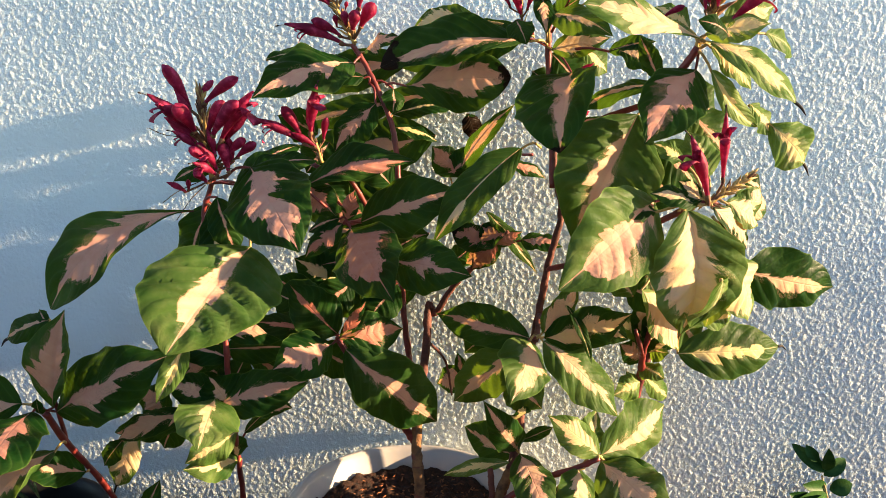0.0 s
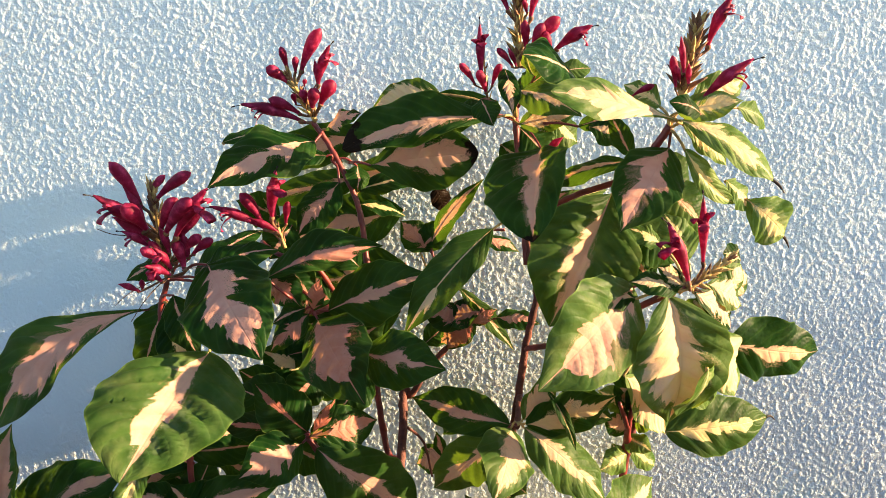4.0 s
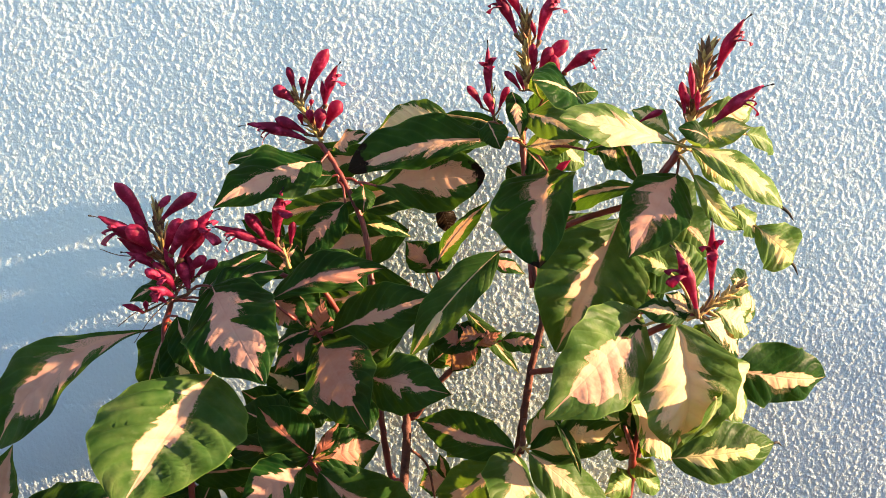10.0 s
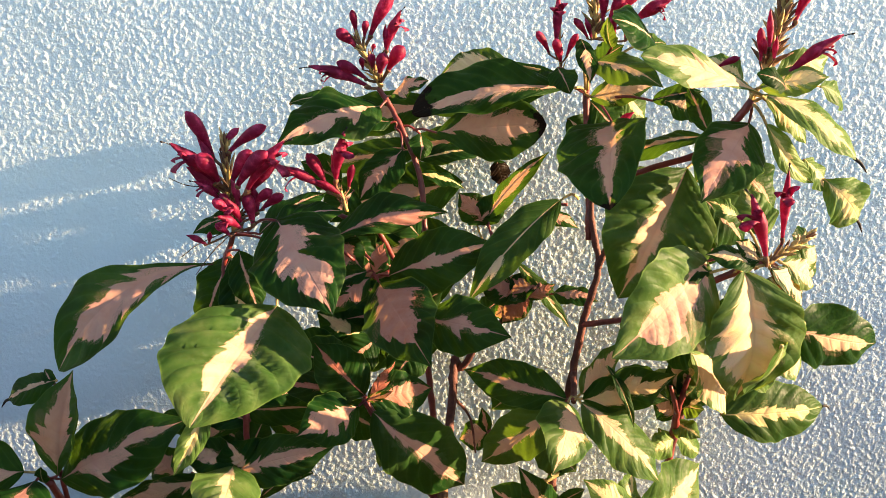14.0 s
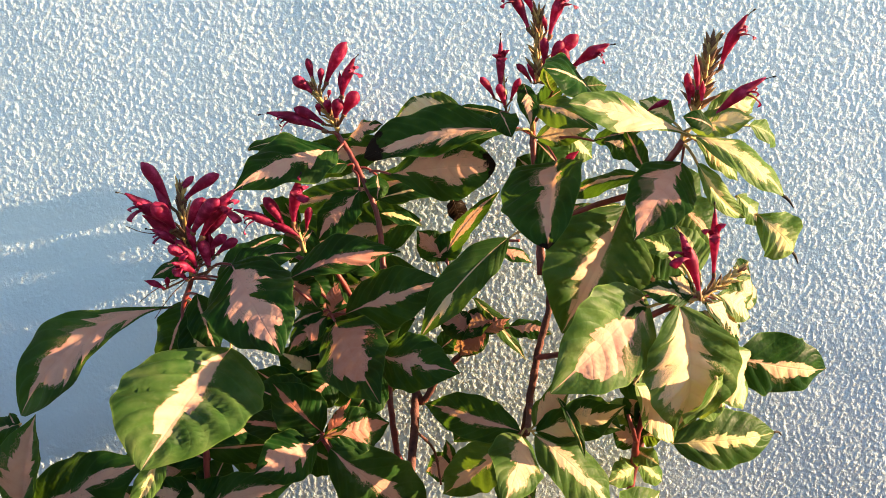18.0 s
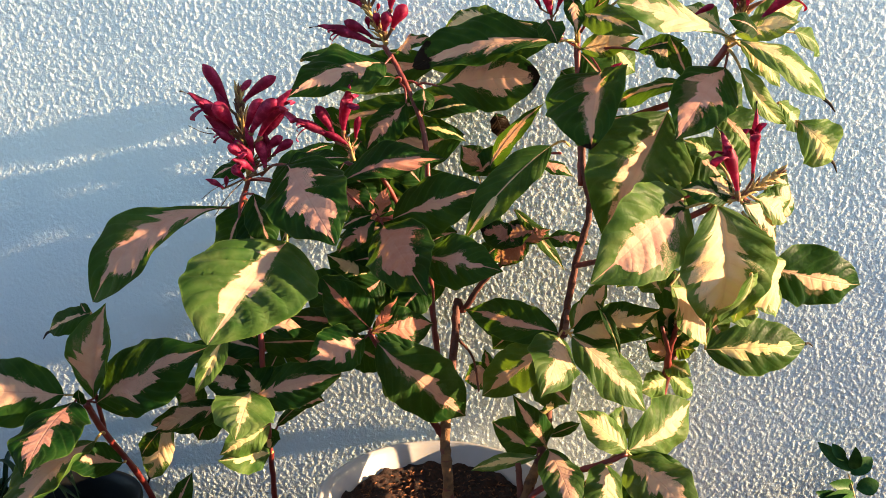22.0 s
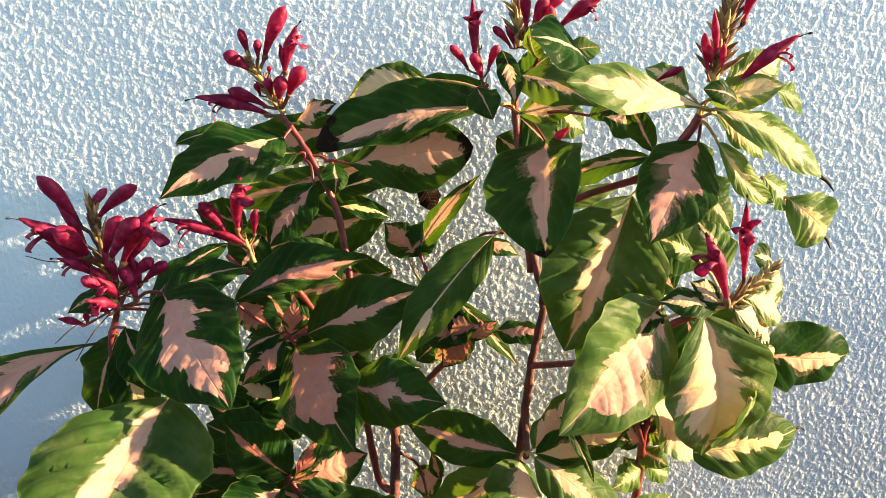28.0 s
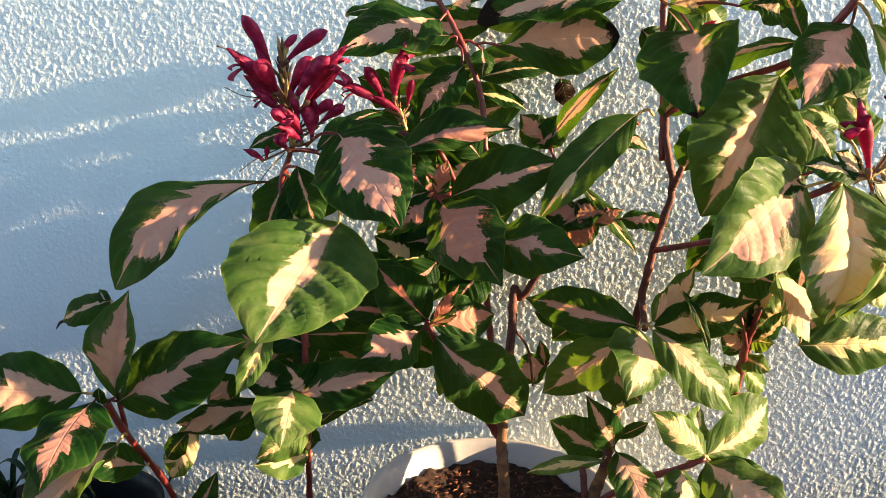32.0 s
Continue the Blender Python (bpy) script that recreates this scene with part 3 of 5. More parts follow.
stem(plant, [(0.081, -0.201, 0.221), (0.085, -0.201, 0.274), (0.106, -0.181, 0.324)], 0.0076, 0.0066, LIT_BARK)
stem(plant, [(0.156, -0.155, 0.712), (0.154, -0.150, 0.764), (0.149, -0.150, 0.839), (0.146, -0.150, 0.891), (0.145, -0.160, 0.932)], 0.0040, 0.0038, REDSTEM)
stem(plant, [(0.166, -0.170, 0.681), (0.169, -0.175, 0.693), (0.173, -0.180, 0.709)], 0.0042, 0.0032, BARK)
stem(plant, [(0.157, -0.155, 0.765), (0.181, -0.180, 0.786), (0.211, -0.210, 0.805), (0.259, -0.250, 0.827), (0.275, -0.280, 0.857), (0.289, -0.290, 0.880)], 0.0030, 0.0042, REDSTEM)
stem(plant, [(0.151, -0.165, 0.606), (0.173, -0.200, 0.620), (0.210, -0.260, 0.647), (0.249, -0.310, 0.692), (0.292, -0.340, 0.723)], 0.0036, 0.0034, REDSTEM)
stem(plant, [(0.143, -0.160, 0.543), (0.137, -0.200, 0.534), (0.132, -0.230, 0.530)], 0.0040, 0.0035, BARK)
stem(plant, [(0.091, -0.200, 0.282), (0.105, -0.200, 0.295), (0.147, -0.200, 0.322), (0.191, -0.200, 0.338), (0.224, -0.200, 0.354)], 0.0045, 0.0035, REDSTEM)
stem(plant, [(0.083, -0.200, 0.264), (0.081, -0.190, 0.310), (0.079, -0.180, 0.326)], 0.0045, 0.0040, BARK)
stem(plant, [(-0.007, -0.110, 0.484), (0.015, -0.070, 0.440), (0.025, -0.060, 0.382)], 0.0020, 0.0015, BARK)
leaf(plant, (-0.154, -0.220, 0.722), (-0.019, -0.195, 0.750), 0.074, face=(0, -1, 0.8), bend=0.12, fold=-0.3, blotch=0.75, patch=(0.05, 0.95, 0.3, 2.2), warm=0.18, sides=(1, 0.35), stalk=(-0.129, -0.211, 0.694))
leaf(plant, (-0.154, -0.190, 0.718), (-0.119, -0.212, 0.684), 0.042, face=(0.1, -1, 0.2), blotch=1.1, patch=(0, 0.9, 0.5, 1.3), warm=0.12, stalk=(-0.106, -0.201, 0.69))
leaf(plant, (-0.106, -0.205, 0.676), (-0.094, -0.210, 0.717), 0.021, face=(0.1, -1, 0.3), blotch=1.4, warm=0.05, stalk=(-0.106, -0.205, 0.673))
leaf(plant, (-0.111, -0.205, 0.673), (-0.158, -0.220, 0.632), 0.031, face=(0.2, -1, 0.9), blotch=1.1, warm=0.15, stalk=(-0.106, -0.205, 0.673))
leaf(plant, (-0.115, -0.205, 0.680), (-0.156, -0.200, 0.661), 0.028, face=(0.2, -1, 1.2), blotch=0.2, stalk=(-0.106, -0.205, 0.673))
leaf(plant, (-0.108, -0.095, 0.873), (-0.219, -0.200, 0.829), 0.081, face=(-0.1, -1, 0.55), bend=0.1, fold=-0.1, blotch=0.8, patch=(0.15, 1, 0.9, 0.6), warm=0.42, stalk=(-0.101, -0.08, 0.88))
leaf(plant, (-0.095, -0.090, 0.854), (-0.151, -0.100, 0.847), 0.036, face=(-0.2, -1, 1), blotch=0.1, stalk=(-0.089, -0.085, 0.846))
leaf(plant, (-0.217, -0.130, 0.876), (-0.157, -0.090, 0.883), 0.031, face=(0, -1, 1), blotch=0.1, warm=0.9)
leaf(plant, (-0.079, -0.100, 0.819), (-0.134, -0.125, 0.754), 0.052, face=(-0.1, -1, 0.3), blotch=0.7, patch=(0.1, 0.95, 0.7, 1.1), warm=0.35, stalk=(-0.089, -0.085, 0.846))
leaf(plant, (-0.056, -0.085, 0.839), (-0.056, -0.100, 0.805), 0.033, face=(0.5, -1, 0.2), blotch=0.2, stalk=(-0.089, -0.085, 0.846))
leaf(plant, (-0.095, -0.080, 0.888), (-0.046, -0.100, 0.907), 0.039, face=(0, -1, 1.2), blotch=1.2, warm=0.5, stalk=(-0.101, -0.08, 0.88))
leaf(plant, (0.122, -0.170, 0.896), (-0.064, -0.175, 0.865), 0.085, face=(0.05, -1, 0.5), bend=0.12, fold=(-0.1, 0.1), wave=0.9, blotch=0.8, patch=(0.05, 0.95, 1.5, 0.22), warm=0.5, peak=0.55, sides=(0.5, 0.95), dead=0.85, blunt=0.9, stalk=(0.146, -0.15, 0.89), label='long leaf with a withered black tip')
leaf(plant, (0.056, -0.100, 0.927), (-0.034, -0.090, 0.911), 0.056, face=(0.3, -1, 0.35), bend=0.1, fold=-0.2, blotch=1.2, warm=0.8, sun_tone=0.35, stalk=(0.131, -0.118, 0.904))
leaf(plant, (-0.035, -0.130, 0.842), (0.100, -0.145, 0.853), 0.081, face=(0.12, -1, 0.25), bend=0.07, wave=0.9, blotch=0.75, warm=0.4, peak=0.55, dead=0.88, blunt=0.9, stalk=(-0.064, -0.103, 0.844))
leaf(plant, (-0.059, -0.060, 0.804), (0.033, -0.050, 0.816), 0.037, face=(0.1, -1, 1), blotch=0.2, warm=0.9, stalk=(-0.057, -0.09, 0.784))
leaf(plant, (-0.058, -0.060, 0.785), (0.004, -0.050, 0.765), 0.028, face=(0.1, -1, 1.4), blotch=0.5, warm=0.9, stalk=(-0.057, -0.09, 0.784))
leaf(plant, (0.034, -0.050, 0.717), (-0.005, -0.050, 0.759), 0.045, face=(0.1, -1, 0.2), blotch=0.8, warm=0.2, stalk=(0.048, -0.074, 0.682))
leaf(plant, (0.021, -0.050, 0.715), (0.059, -0.050, 0.759), 0.040, face=(0.1, -1, 0.2), blotch=0.3, warm=0.5, stalk=(0.039, -0.073, 0.681))
leaf(plant, (0.036, -0.050, 0.724), (0.107, -0.120, 0.819), 0.030, face=(-0.5, -1, 0.3), blotch=0.6, warm=0.4, stalk=(0.05, -0.075, 0.674))
leaf(plant, (0.046, -0.050, 0.804), (0.058, -0.040, 0.767), 0.029, face=(0.2, -1, 0.2), wave=0.9, blotch=0.2, dead=0.1, label='small dried brown curled leaf')
leaf(plant, (0.110, -0.210, 0.768), (0.002, -0.262, 0.659), 0.052, face=(-0.45, -1, 0.35), bend=0.1, fold=(0.15, 0.25), blotch=0.45, patch=(0.6, 1, 1.5, 0.2), warm=0.8, sun_tone=0.12, stalk=(0.137, -0.175, 0.766))
leaf(plant, (0.099, -0.100, 0.740), (0.154, -0.100, 0.719), 0.024, face=(0, -1, 1), blotch=0.8, warm=0.3, stalk=(0.132, -0.128, 0.753))
leaf(plant, (0.073, -0.100, 0.672), (0.142, -0.130, 0.592), 0.025, face=(0.6, -1, 0.3), bend=0.02, fold=0.3, blotch=0.5, warm=0.8, sun_tone=0.27)
leaf(plant, (0.118, -0.130, 0.638), (0.173, -0.150, 0.633), 0.036, face=(0, -1, 1.3), blotch=0.5, warm=0.3, stalk=(0.08, -0.121, 0.615))
leaf(plant, (0.098, -0.130, 0.647), (0.044, -0.100, 0.630), 0.042, face=(0, -1, 0.9), blotch=1, warm=0.1, stalk=(0.075, -0.12, 0.612))
leaf(plant, (0.090, -0.130, 0.638), (0.052, -0.120, 0.594), 0.032, face=(0.3, -1, 0.4), blotch=1.2, warm=0.06, stalk=(0.075, -0.12, 0.612))
leaf(plant, (0.083, -0.130, 0.630), (0.121, -0.130, 0.650), 0.019, face=(0.3, -1, 0.4), blotch=1.2, warm=0.1, stalk=(0.075, -0.12, 0.612))
# thirteen hidden leaves near the wall, added to cast its shade bands on the left
leaf(plant, (0.130, -0.060, 0.916), (-0.010, -0.040, 0.887), 0.060, face=(0.1, -1, 0.1), bend=0.02, fold=-0.05, wave=0.25, blotch=0.35, blunt=0.9, peak=0.5)
leaf(plant, (0.100, -0.048, 0.910), (-0.060, -0.026, 0.876), 0.060, face=(0.1, -1, 0.1), bend=0.02, fold=-0.05, wave=0.25, blotch=0.35, blunt=0.9, peak=0.5)
leaf(plant, (-0.030, -0.030, 0.883), (-0.200, -0.012, 0.847), 0.060, face=(0.1, -1, 0.1), bend=0.02, fold=-0.05, wave=0.25, blotch=0.35, blunt=0.9, peak=0.5)
leaf(plant, (0.060, -0.052, 0.845), (-0.090, -0.030, 0.813), 0.045, face=(0.1, -1, 0.1), bend=0.02, fold=-0.05, wave=0.25, blotch=0.35, blunt=0.9, peak=0.5)
leaf(plant, (-0.040, -0.034, 0.824), (-0.200, -0.012, 0.790), 0.045, face=(0.1, -1, 0.1), bend=0.02, fold=-0.05, wave=0.25, blotch=0.35, blunt=0.9, peak=0.5)
leaf(plant, (0.000, -0.048, 0.774), (-0.130, -0.028, 0.747), 0.080, face=(0.1, -1, 0.1), bend=0.02, fold=-0.05, wave=0.25, blotch=0.35, blunt=0.9, peak=0.5)
leaf(plant, (-0.060, -0.032, 0.761), (-0.200, -0.013, 0.732), 0.080, face=(0.1, -1, 0.1), bend=0.02, fold=-0.05, wave=0.25, blotch=0.35, blunt=0.9, peak=0.5)
leaf(plant, (-0.000, -0.047, 0.697), (-0.130, -0.027, 0.670), 0.084, face=(0.1, -1, 0.1), bend=0.02, fold=-0.05, wave=0.25, blotch=0.35, blunt=0.9, peak=0.5)
leaf(plant, (-0.060, -0.032, 0.684), (-0.200, -0.013, 0.655), 0.084, face=(0.1, -1, 0.1), bend=0.02, fold=-0.05, wave=0.25, blotch=0.35, blunt=0.9, peak=0.5)
leaf(plant, (-0.020, -0.047, 0.561), (-0.130, -0.027, 0.538), 0.090, face=(0.1, -1, 0.1), bend=0.02, fold=-0.05, wave=0.25, blotch=0.35, blunt=0.9, peak=0.5)
leaf(plant, (-0.060, -0.032, 0.552), (-0.200, -0.013, 0.523), 0.090, face=(0.1, -1, 0.1), bend=0.02, fold=-0.05, wave=0.25, blotch=0.35, blunt=0.9, peak=0.5)
leaf(plant, (-0.010, -0.047, 0.630), (-0.130, -0.027, 0.605), 0.086, face=(0.1, -1, 0.1), bend=0.02, fold=-0.05, wave=0.25, blotch=0.35, blunt=0.9, peak=0.5)
leaf(plant, (-0.060, -0.032, 0.619), (-0.200, -0.013, 0.590), 0.086, face=(0.1, -1, 0.1), bend=0.02, fold=-0.05, wave=0.25, blotch=0.35, blunt=0.9, peak=0.5)
leaf(plant, (-0.120, -0.150, 0.589), (-0.182, -0.170, 0.531), 0.047, face=(-0.3, -1, 0.2), blotch=0.25, warm=0.2)
leaf(plant, (-0.151, -0.160, 0.560), (-0.208, -0.180, 0.598), 0.046, face=(-0.3, -1, 0.2), blotch=0.25, warm=0.2)
leaf(plant, (-0.079, -0.160, 0.624), (-0.148, -0.170, 0.611), 0.039, face=(-0.3, -1, 0.2), blotch=0.25, warm=0.2)
leaf(plant, (-0.239, -0.200, 0.501), (-0.181, -0.190, 0.456), 0.042, face=(-0.3, -1, 0.2), blotch=0.25, warm=0.2)

leaf(plant, (0.313, -0.310, 0.892), (0.276, -0.330, 0.905), 0.025, face=(-0.3, -1, 0.5), bend=0.12, blotch=0.1, blunt=0.7)
# eleven more back leaves, added behind the foliage to keep sun off the wall
leaf(plant, (-0.109, -0.022, 0.636), (-0.196, -0.022, 0.615), 0.035, face=(0.1, -1, 0.3), blotch=0.31)
leaf(plant, (-0.235, -0.025, 0.691), (-0.285, -0.016, 0.606), 0.049, face=(0.1, -1, 0.3), blotch=0.3)
leaf(plant, (-0.143, -0.033, 0.609), (-0.095, -0.016, 0.532), 0.049, face=(0.1, -1, 0.3), blotch=0.3)
leaf(plant, (-0.040, -0.041, 0.566), (0.028, -0.033, 0.561), 0.039, face=(0.1, -1, 0.3), blotch=0.3)
leaf(plant, (0.271, -0.074, 0.755), (0.223, -0.057, 0.670), 0.058, face=(0.1, -1, 0.3), blotch=0.3)
leaf(plant, (0.347, -0.082, 0.826), (0.313, -0.066, 0.776), 0.049, face=(0.1, -1, 0.3), blotch=0.3)
leaf(plant, (0.292, -0.066, 0.637), (0.232, -0.082, 0.575), 0.059, face=(0.1, -1, 0.3), blotch=0.3)
leaf(plant, (0.361, -0.082, 0.624), (0.370, -0.066, 0.517), 0.058, face=(0.1, -1, 0.3), blotch=0.3)
leaf(plant, (0.246, -0.041, 0.751), (0.216, -0.025, 0.681), 0.059, face=(0.1, -1, 0.3), blotch=0.3)
leaf(plant, (0.282, -0.041, 0.615), (0.235, -0.025, 0.540), 0.053, face=(0.1, -1, 0.3), blotch=0.3)
leaf(plant, (0.027, -0.033, 0.482), (0.106, -0.016, 0.465), 0.039, face=(0.1, -1, 0.3), blotch=0.3)
leaf(plant, (0.078, -0.120, 0.627), (0.023, -0.100, 0.647), 0.043, face=(0.1, -1, 0.4), blotch=0.9, warm=0.2, dead=0.8)
leaf(plant, (0.064, -0.120, 0.634), (0.092, -0.100, 0.656), 0.030, face=(0.1, -1, 0.4), blotch=0.2, dead=0.9)
leaf(plant, (0.071, -0.120, 0.619), (0.044, -0.100, 0.597), 0.028, face=(0.1, -1, 0.4), blotch=1.2, warm=0.1)
leaf(plant, (0.030, -0.100, 0.634), (0.051, -0.090, 0.667), 0.035, face=(0.1, -1, 0.4), blotch=0.1)
leaf(plant, (0.023, -0.100, 0.597), (0.058, -0.090, 0.623), 0.035, face=(0.1, -1, 0.4), blotch=0.1)
leaf(plant, (-0.085, -0.130, 0.607), (-0.112, -0.140, 0.567), 0.047, face=(0.1, -1, 0.4), blotch=0.15)
leaf(plant, (-0.078, -0.130, 0.664), (-0.104, -0.140, 0.625), 0.047, face=(0.1, -1, 0.4), blotch=0.4, warm=0.9)
leaf(plant, (-0.091, -0.160, 0.678), (-0.153, -0.150, 0.692), 0.053, face=(0.2, -1, 0.5), blotch=1, warm=0.15)
leaf(plant, (-0.148, -0.170, 0.733), (-0.114, -0.160, 0.678), 0.052, face=(0.3, -1, 0.2), blotch=0.2, warm=0.3)
leaf(plant, (-0.171, -0.150, 0.622), (-0.093, -0.160, 0.616), 0.061, face=(0.1, -1, 0.4), blotch=0.15, warm=0.3)
leaf(plant, (-0.124, -0.160, 0.585), (-0.182, -0.170, 0.620), 0.060, face=(0.1, -1, 0.3), blotch=0.3, warm=0.8)
leaf(plant, (-0.108, -0.170, 0.588), (-0.151, -0.190, 0.549), 0.052, face=(0.2, -1, 0.2), blotch=0.2, warm=0.3)
leaf(plant, (-0.095, -0.150, 0.582), (-0.049, -0.170, 0.540), 0.046, face=(0, -1, 0.4), blotch=0.1)
leaf(plant, (-0.080, -0.140, 0.611), (-0.025, -0.150, 0.644), 0.054, face=(0.1, -1, 0.4), blotch=0.15)
leaf(plant, (-0.056, -0.120, 0.709), (-0.108, -0.130, 0.765), 0.047, face=(0.1, -1, 0.4), blotch=0.1)
leaf(plant, (-0.155, -0.120, 0.780), (-0.203, -0.140, 0.805), 0.046, face=(0.1, -1, 0.4), blotch=0.1)
leaf(plant, (-0.140, -0.120, 0.768), (-0.168, -0.140, 0.729), 0.054, face=(0.1, -1, 0.2), blotch=0.2)
leaf(plant, (-0.048, -0.160, 0.584), (-0.093, -0.180, 0.529), 0.053, face=(0.1, -1, 0.4), blotch=0.1)
leaf(plant, (-0.151, -0.200, 0.506), (-0.094, -0.190, 0.470), 0.052, face=(0.1, -1, 0.4), blotch=0.1)
leaf(plant, (0.130, -0.120, 0.861), (0.178, -0.100, 0.813), 0.053, face=(0.1, -1, 0.3), blotch=0.2, warm=0.7)
leaf(plant, (0.187, -0.140, 0.889), (0.228, -0.120, 0.859), 0.045, face=(0.3, -1, 0.3), blotch=0.3, warm=0.8, sun_tone=0.45)
leaf(plant, (0.146, -0.170, 0.918), (0.176, -0.200, 0.943), 0.037, face=(0.1, -1, 0.4), blotch=0.1)
leaf(plant, (0.221, -0.220, 0.881), (0.269, -0.220, 0.865), 0.039, face=(0.2, -1, 0.6), blotch=0.5, warm=0.7)
leaf(plant, (0.290, -0.220, 0.839), (0.346, -0.200, 0.803), 0.055, face=(0.2, -1, 0.3), blotch=0.1, sun_tone=0.27)
leaf(plant, (0.305, -0.220, 0.812), (0.362, -0.200, 0.753), 0.063, face=(0.2, -1, 0.2), blotch=0.2, sun_tone=0.36)
leaf(plant, (0.266, -0.240, 0.773), (0.321, -0.220, 0.721), 0.062, face=(0.2, -1, 0.2), blotch=0.2, sun_tone=0.18)
leaf(plant, (0.294, -0.220, 0.700), (0.249, -0.200, 0.747), 0.063, face=(0.2, -1, 0.2), blotch=0.3)
leaf(plant, (0.364, -0.240, 0.689), (0.339, -0.220, 0.628), 0.056, face=(0.2, -1, 0.2), blotch=0.2, sun_tone=0.27)
leaf(plant, (0.359, -0.240, 0.644), (0.397, -0.220, 0.554), 0.072, face=(0.9, -1, 0.2), wave=1.1, blotch=1.3, warm=0.8, sun_tone=0.81)
leaf(plant, (0.338, -0.300, 0.689), (0.373, -0.280, 0.730), 0.040, face=(0.8, -1, 0.3), wave=0.9, blotch=1.2, warm=0.7, sun_tone=0.54)
leaf(plant, (0.321, -0.320, 0.719), (0.367, -0.300, 0.689), 0.034, face=(0.8, -1, 0.4), wave=0.9, blotch=1.3, warm=0.7, sun_tone=0.63)
leaf(plant, (0.324, -0.250, 0.565), (0.385, -0.200, 0.555), 0.033, face=(0.7, -1, 0.3), blotch=0.3, warm=0.9, sun_tone=0.81)
leaf(plant, (0.312, -0.200, 0.555), (0.357, -0.180, 0.485), 0.051, face=(0.4, -1, 0.2), blotch=0.2, sun_tone=0.54)
leaf(plant, (0.252, -0.220, 0.585), (0.223, -0.200, 0.624), 0.043, face=(0.3, -1, 0.2), blotch=0.5, warm=0.8, sun_tone=0.54)
leaf(plant, (0.255, -0.160, 0.581), (0.311, -0.150, 0.562), 0.053, face=(0.1, -1, 0.2), blotch=0.1)
leaf(plant, (0.191, -0.180, 0.549), (0.254, -0.200, 0.521), 0.049, face=(0.1, -1, 0.3), blotch=0.5, warm=0.9)
leaf(plant, (0.091, -0.120, 0.521), (0.043, -0.100, 0.464), 0.049, face=(0.1, -1, 0.3), blotch=0.1)
leaf(plant, (0.104, -0.160, 0.455), (0.148, -0.180, 0.415), 0.061, face=(0.1, -1, 0.3), blotch=0.2, sun_tone=0.36)
leaf(plant, (-0.090, -0.190, 0.672), (0.035, -0.200, 0.716), 0.077, face=(0, -1, 0.5), bend=0.08, blotch=0.55, patch=(0.15, 1, 0.5, 0.8), warm=0.4, stalk=(-0.106, -0.205, 0.673))
leaf(plant, (-0.100, -0.215, 0.669), (-0.037, -0.340, 0.612), 0.085, face=(0, -1, 0.35), bend=0.08, blotch=0.95, patch=(0.05, 0.8, 1, 1), warm=0.14, stalk=(-0.106, -0.205, 0.673))
leaf(plant, (-0.047, -0.250, 0.636), (0.049, -0.295, 0.629), 0.067, face=(0.1, -1, 0.45), blotch=0.6, patch=(0.05, 0.8, 0.9, 1), warm=0.36, stalk=(-0.079, -0.226, 0.656))
leaf(plant, (-0.114, -0.250, 0.543), (-0.170, -0.255, 0.607), 0.062, face=(-0.1, -1, 0.35), blotch=0.22, warm=0.05, stalk=(-0.113, -0.25, 0.535))
leaf(plant, (-0.119, -0.250, 0.542), (-0.221, -0.240, 0.555), 0.040, face=(0, -1, 0.7), blotch=0.25, warm=0.02, stalk=(-0.113, -0.25, 0.535))
leaf(plant, (-0.134, -0.220, 0.559), (-0.206, -0.200, 0.583), 0.065, face=(0, -1, 0.3), blotch=0.05, stalk=(-0.113, -0.25, 0.535))
leaf(plant, (-0.121, -0.250, 0.530), (-0.181, -0.310, 0.519), 0.063, face=(-0.1, -1, 0.45), blotch=0.7, warm=0.36, stalk=(-0.113, -0.25, 0.535))
leaf(plant, (-0.107, -0.250, 0.537), (-0.037, -0.205, 0.536), 0.057, face=(0.1, -1, 0.45), blotch=0.7, warm=0.14, stalk=(-0.113, -0.25, 0.535))
leaf(plant, (-0.104, -0.255, 0.525), (0.007, -0.175, 0.391), 0.090, face=(0.1, -1, 0.2), bend=0.1, blotch=0.5, patch=(0.03, 1, 0.75, 0.75), warm=0.42, sun_tone=0.15, stalk=(-0.113, -0.25, 0.535))
leaf(plant, (-0.111, -0.250, 0.539), (-0.078, -0.250, 0.585), 0.016, face=(0.5, -1, 0.2), blotch=1.5, warm=0, stalk=(-0.113, -0.25, 0.535))
leaf(plant, (-0.112, -0.255, 0.539), (-0.080, -0.270, 0.556), 0.011, face=(0.2, -1, 0.3), blotch=1.5, warm=0, stalk=(-0.113, -0.25, 0.535))
leaf(plant, (-0.092, -0.200, 0.482), (-0.101, -0.200, 0.427), 0.030, face=(0.8, -1, 0.2), blotch=0.2, warm=0.9, sun_tone=0.81, stalk=(-0.104, -0.23, 0.513))
leaf(plant, (0.124, -0.225, 0.531), (0.002, -0.130, 0.534), 0.057, face=(-0.1, -1, 0.5), blotch=0.5, patch=(0.05, 0.85, 0.8, 0.8), warm=0.35, stalk=(0.132, -0.23, 0.532))
leaf(plant, (0.124, -0.235, 0.531), (0.095, -0.330, 0.489), 0.068, face=(0.35, -1, 0.6), bend=0.1, blotch=0.75, patch=(0.02, 0.98, 1, 0.8), warm=0.62, sun_tone=0.45, stalk=(0.132, -0.23, 0.532))
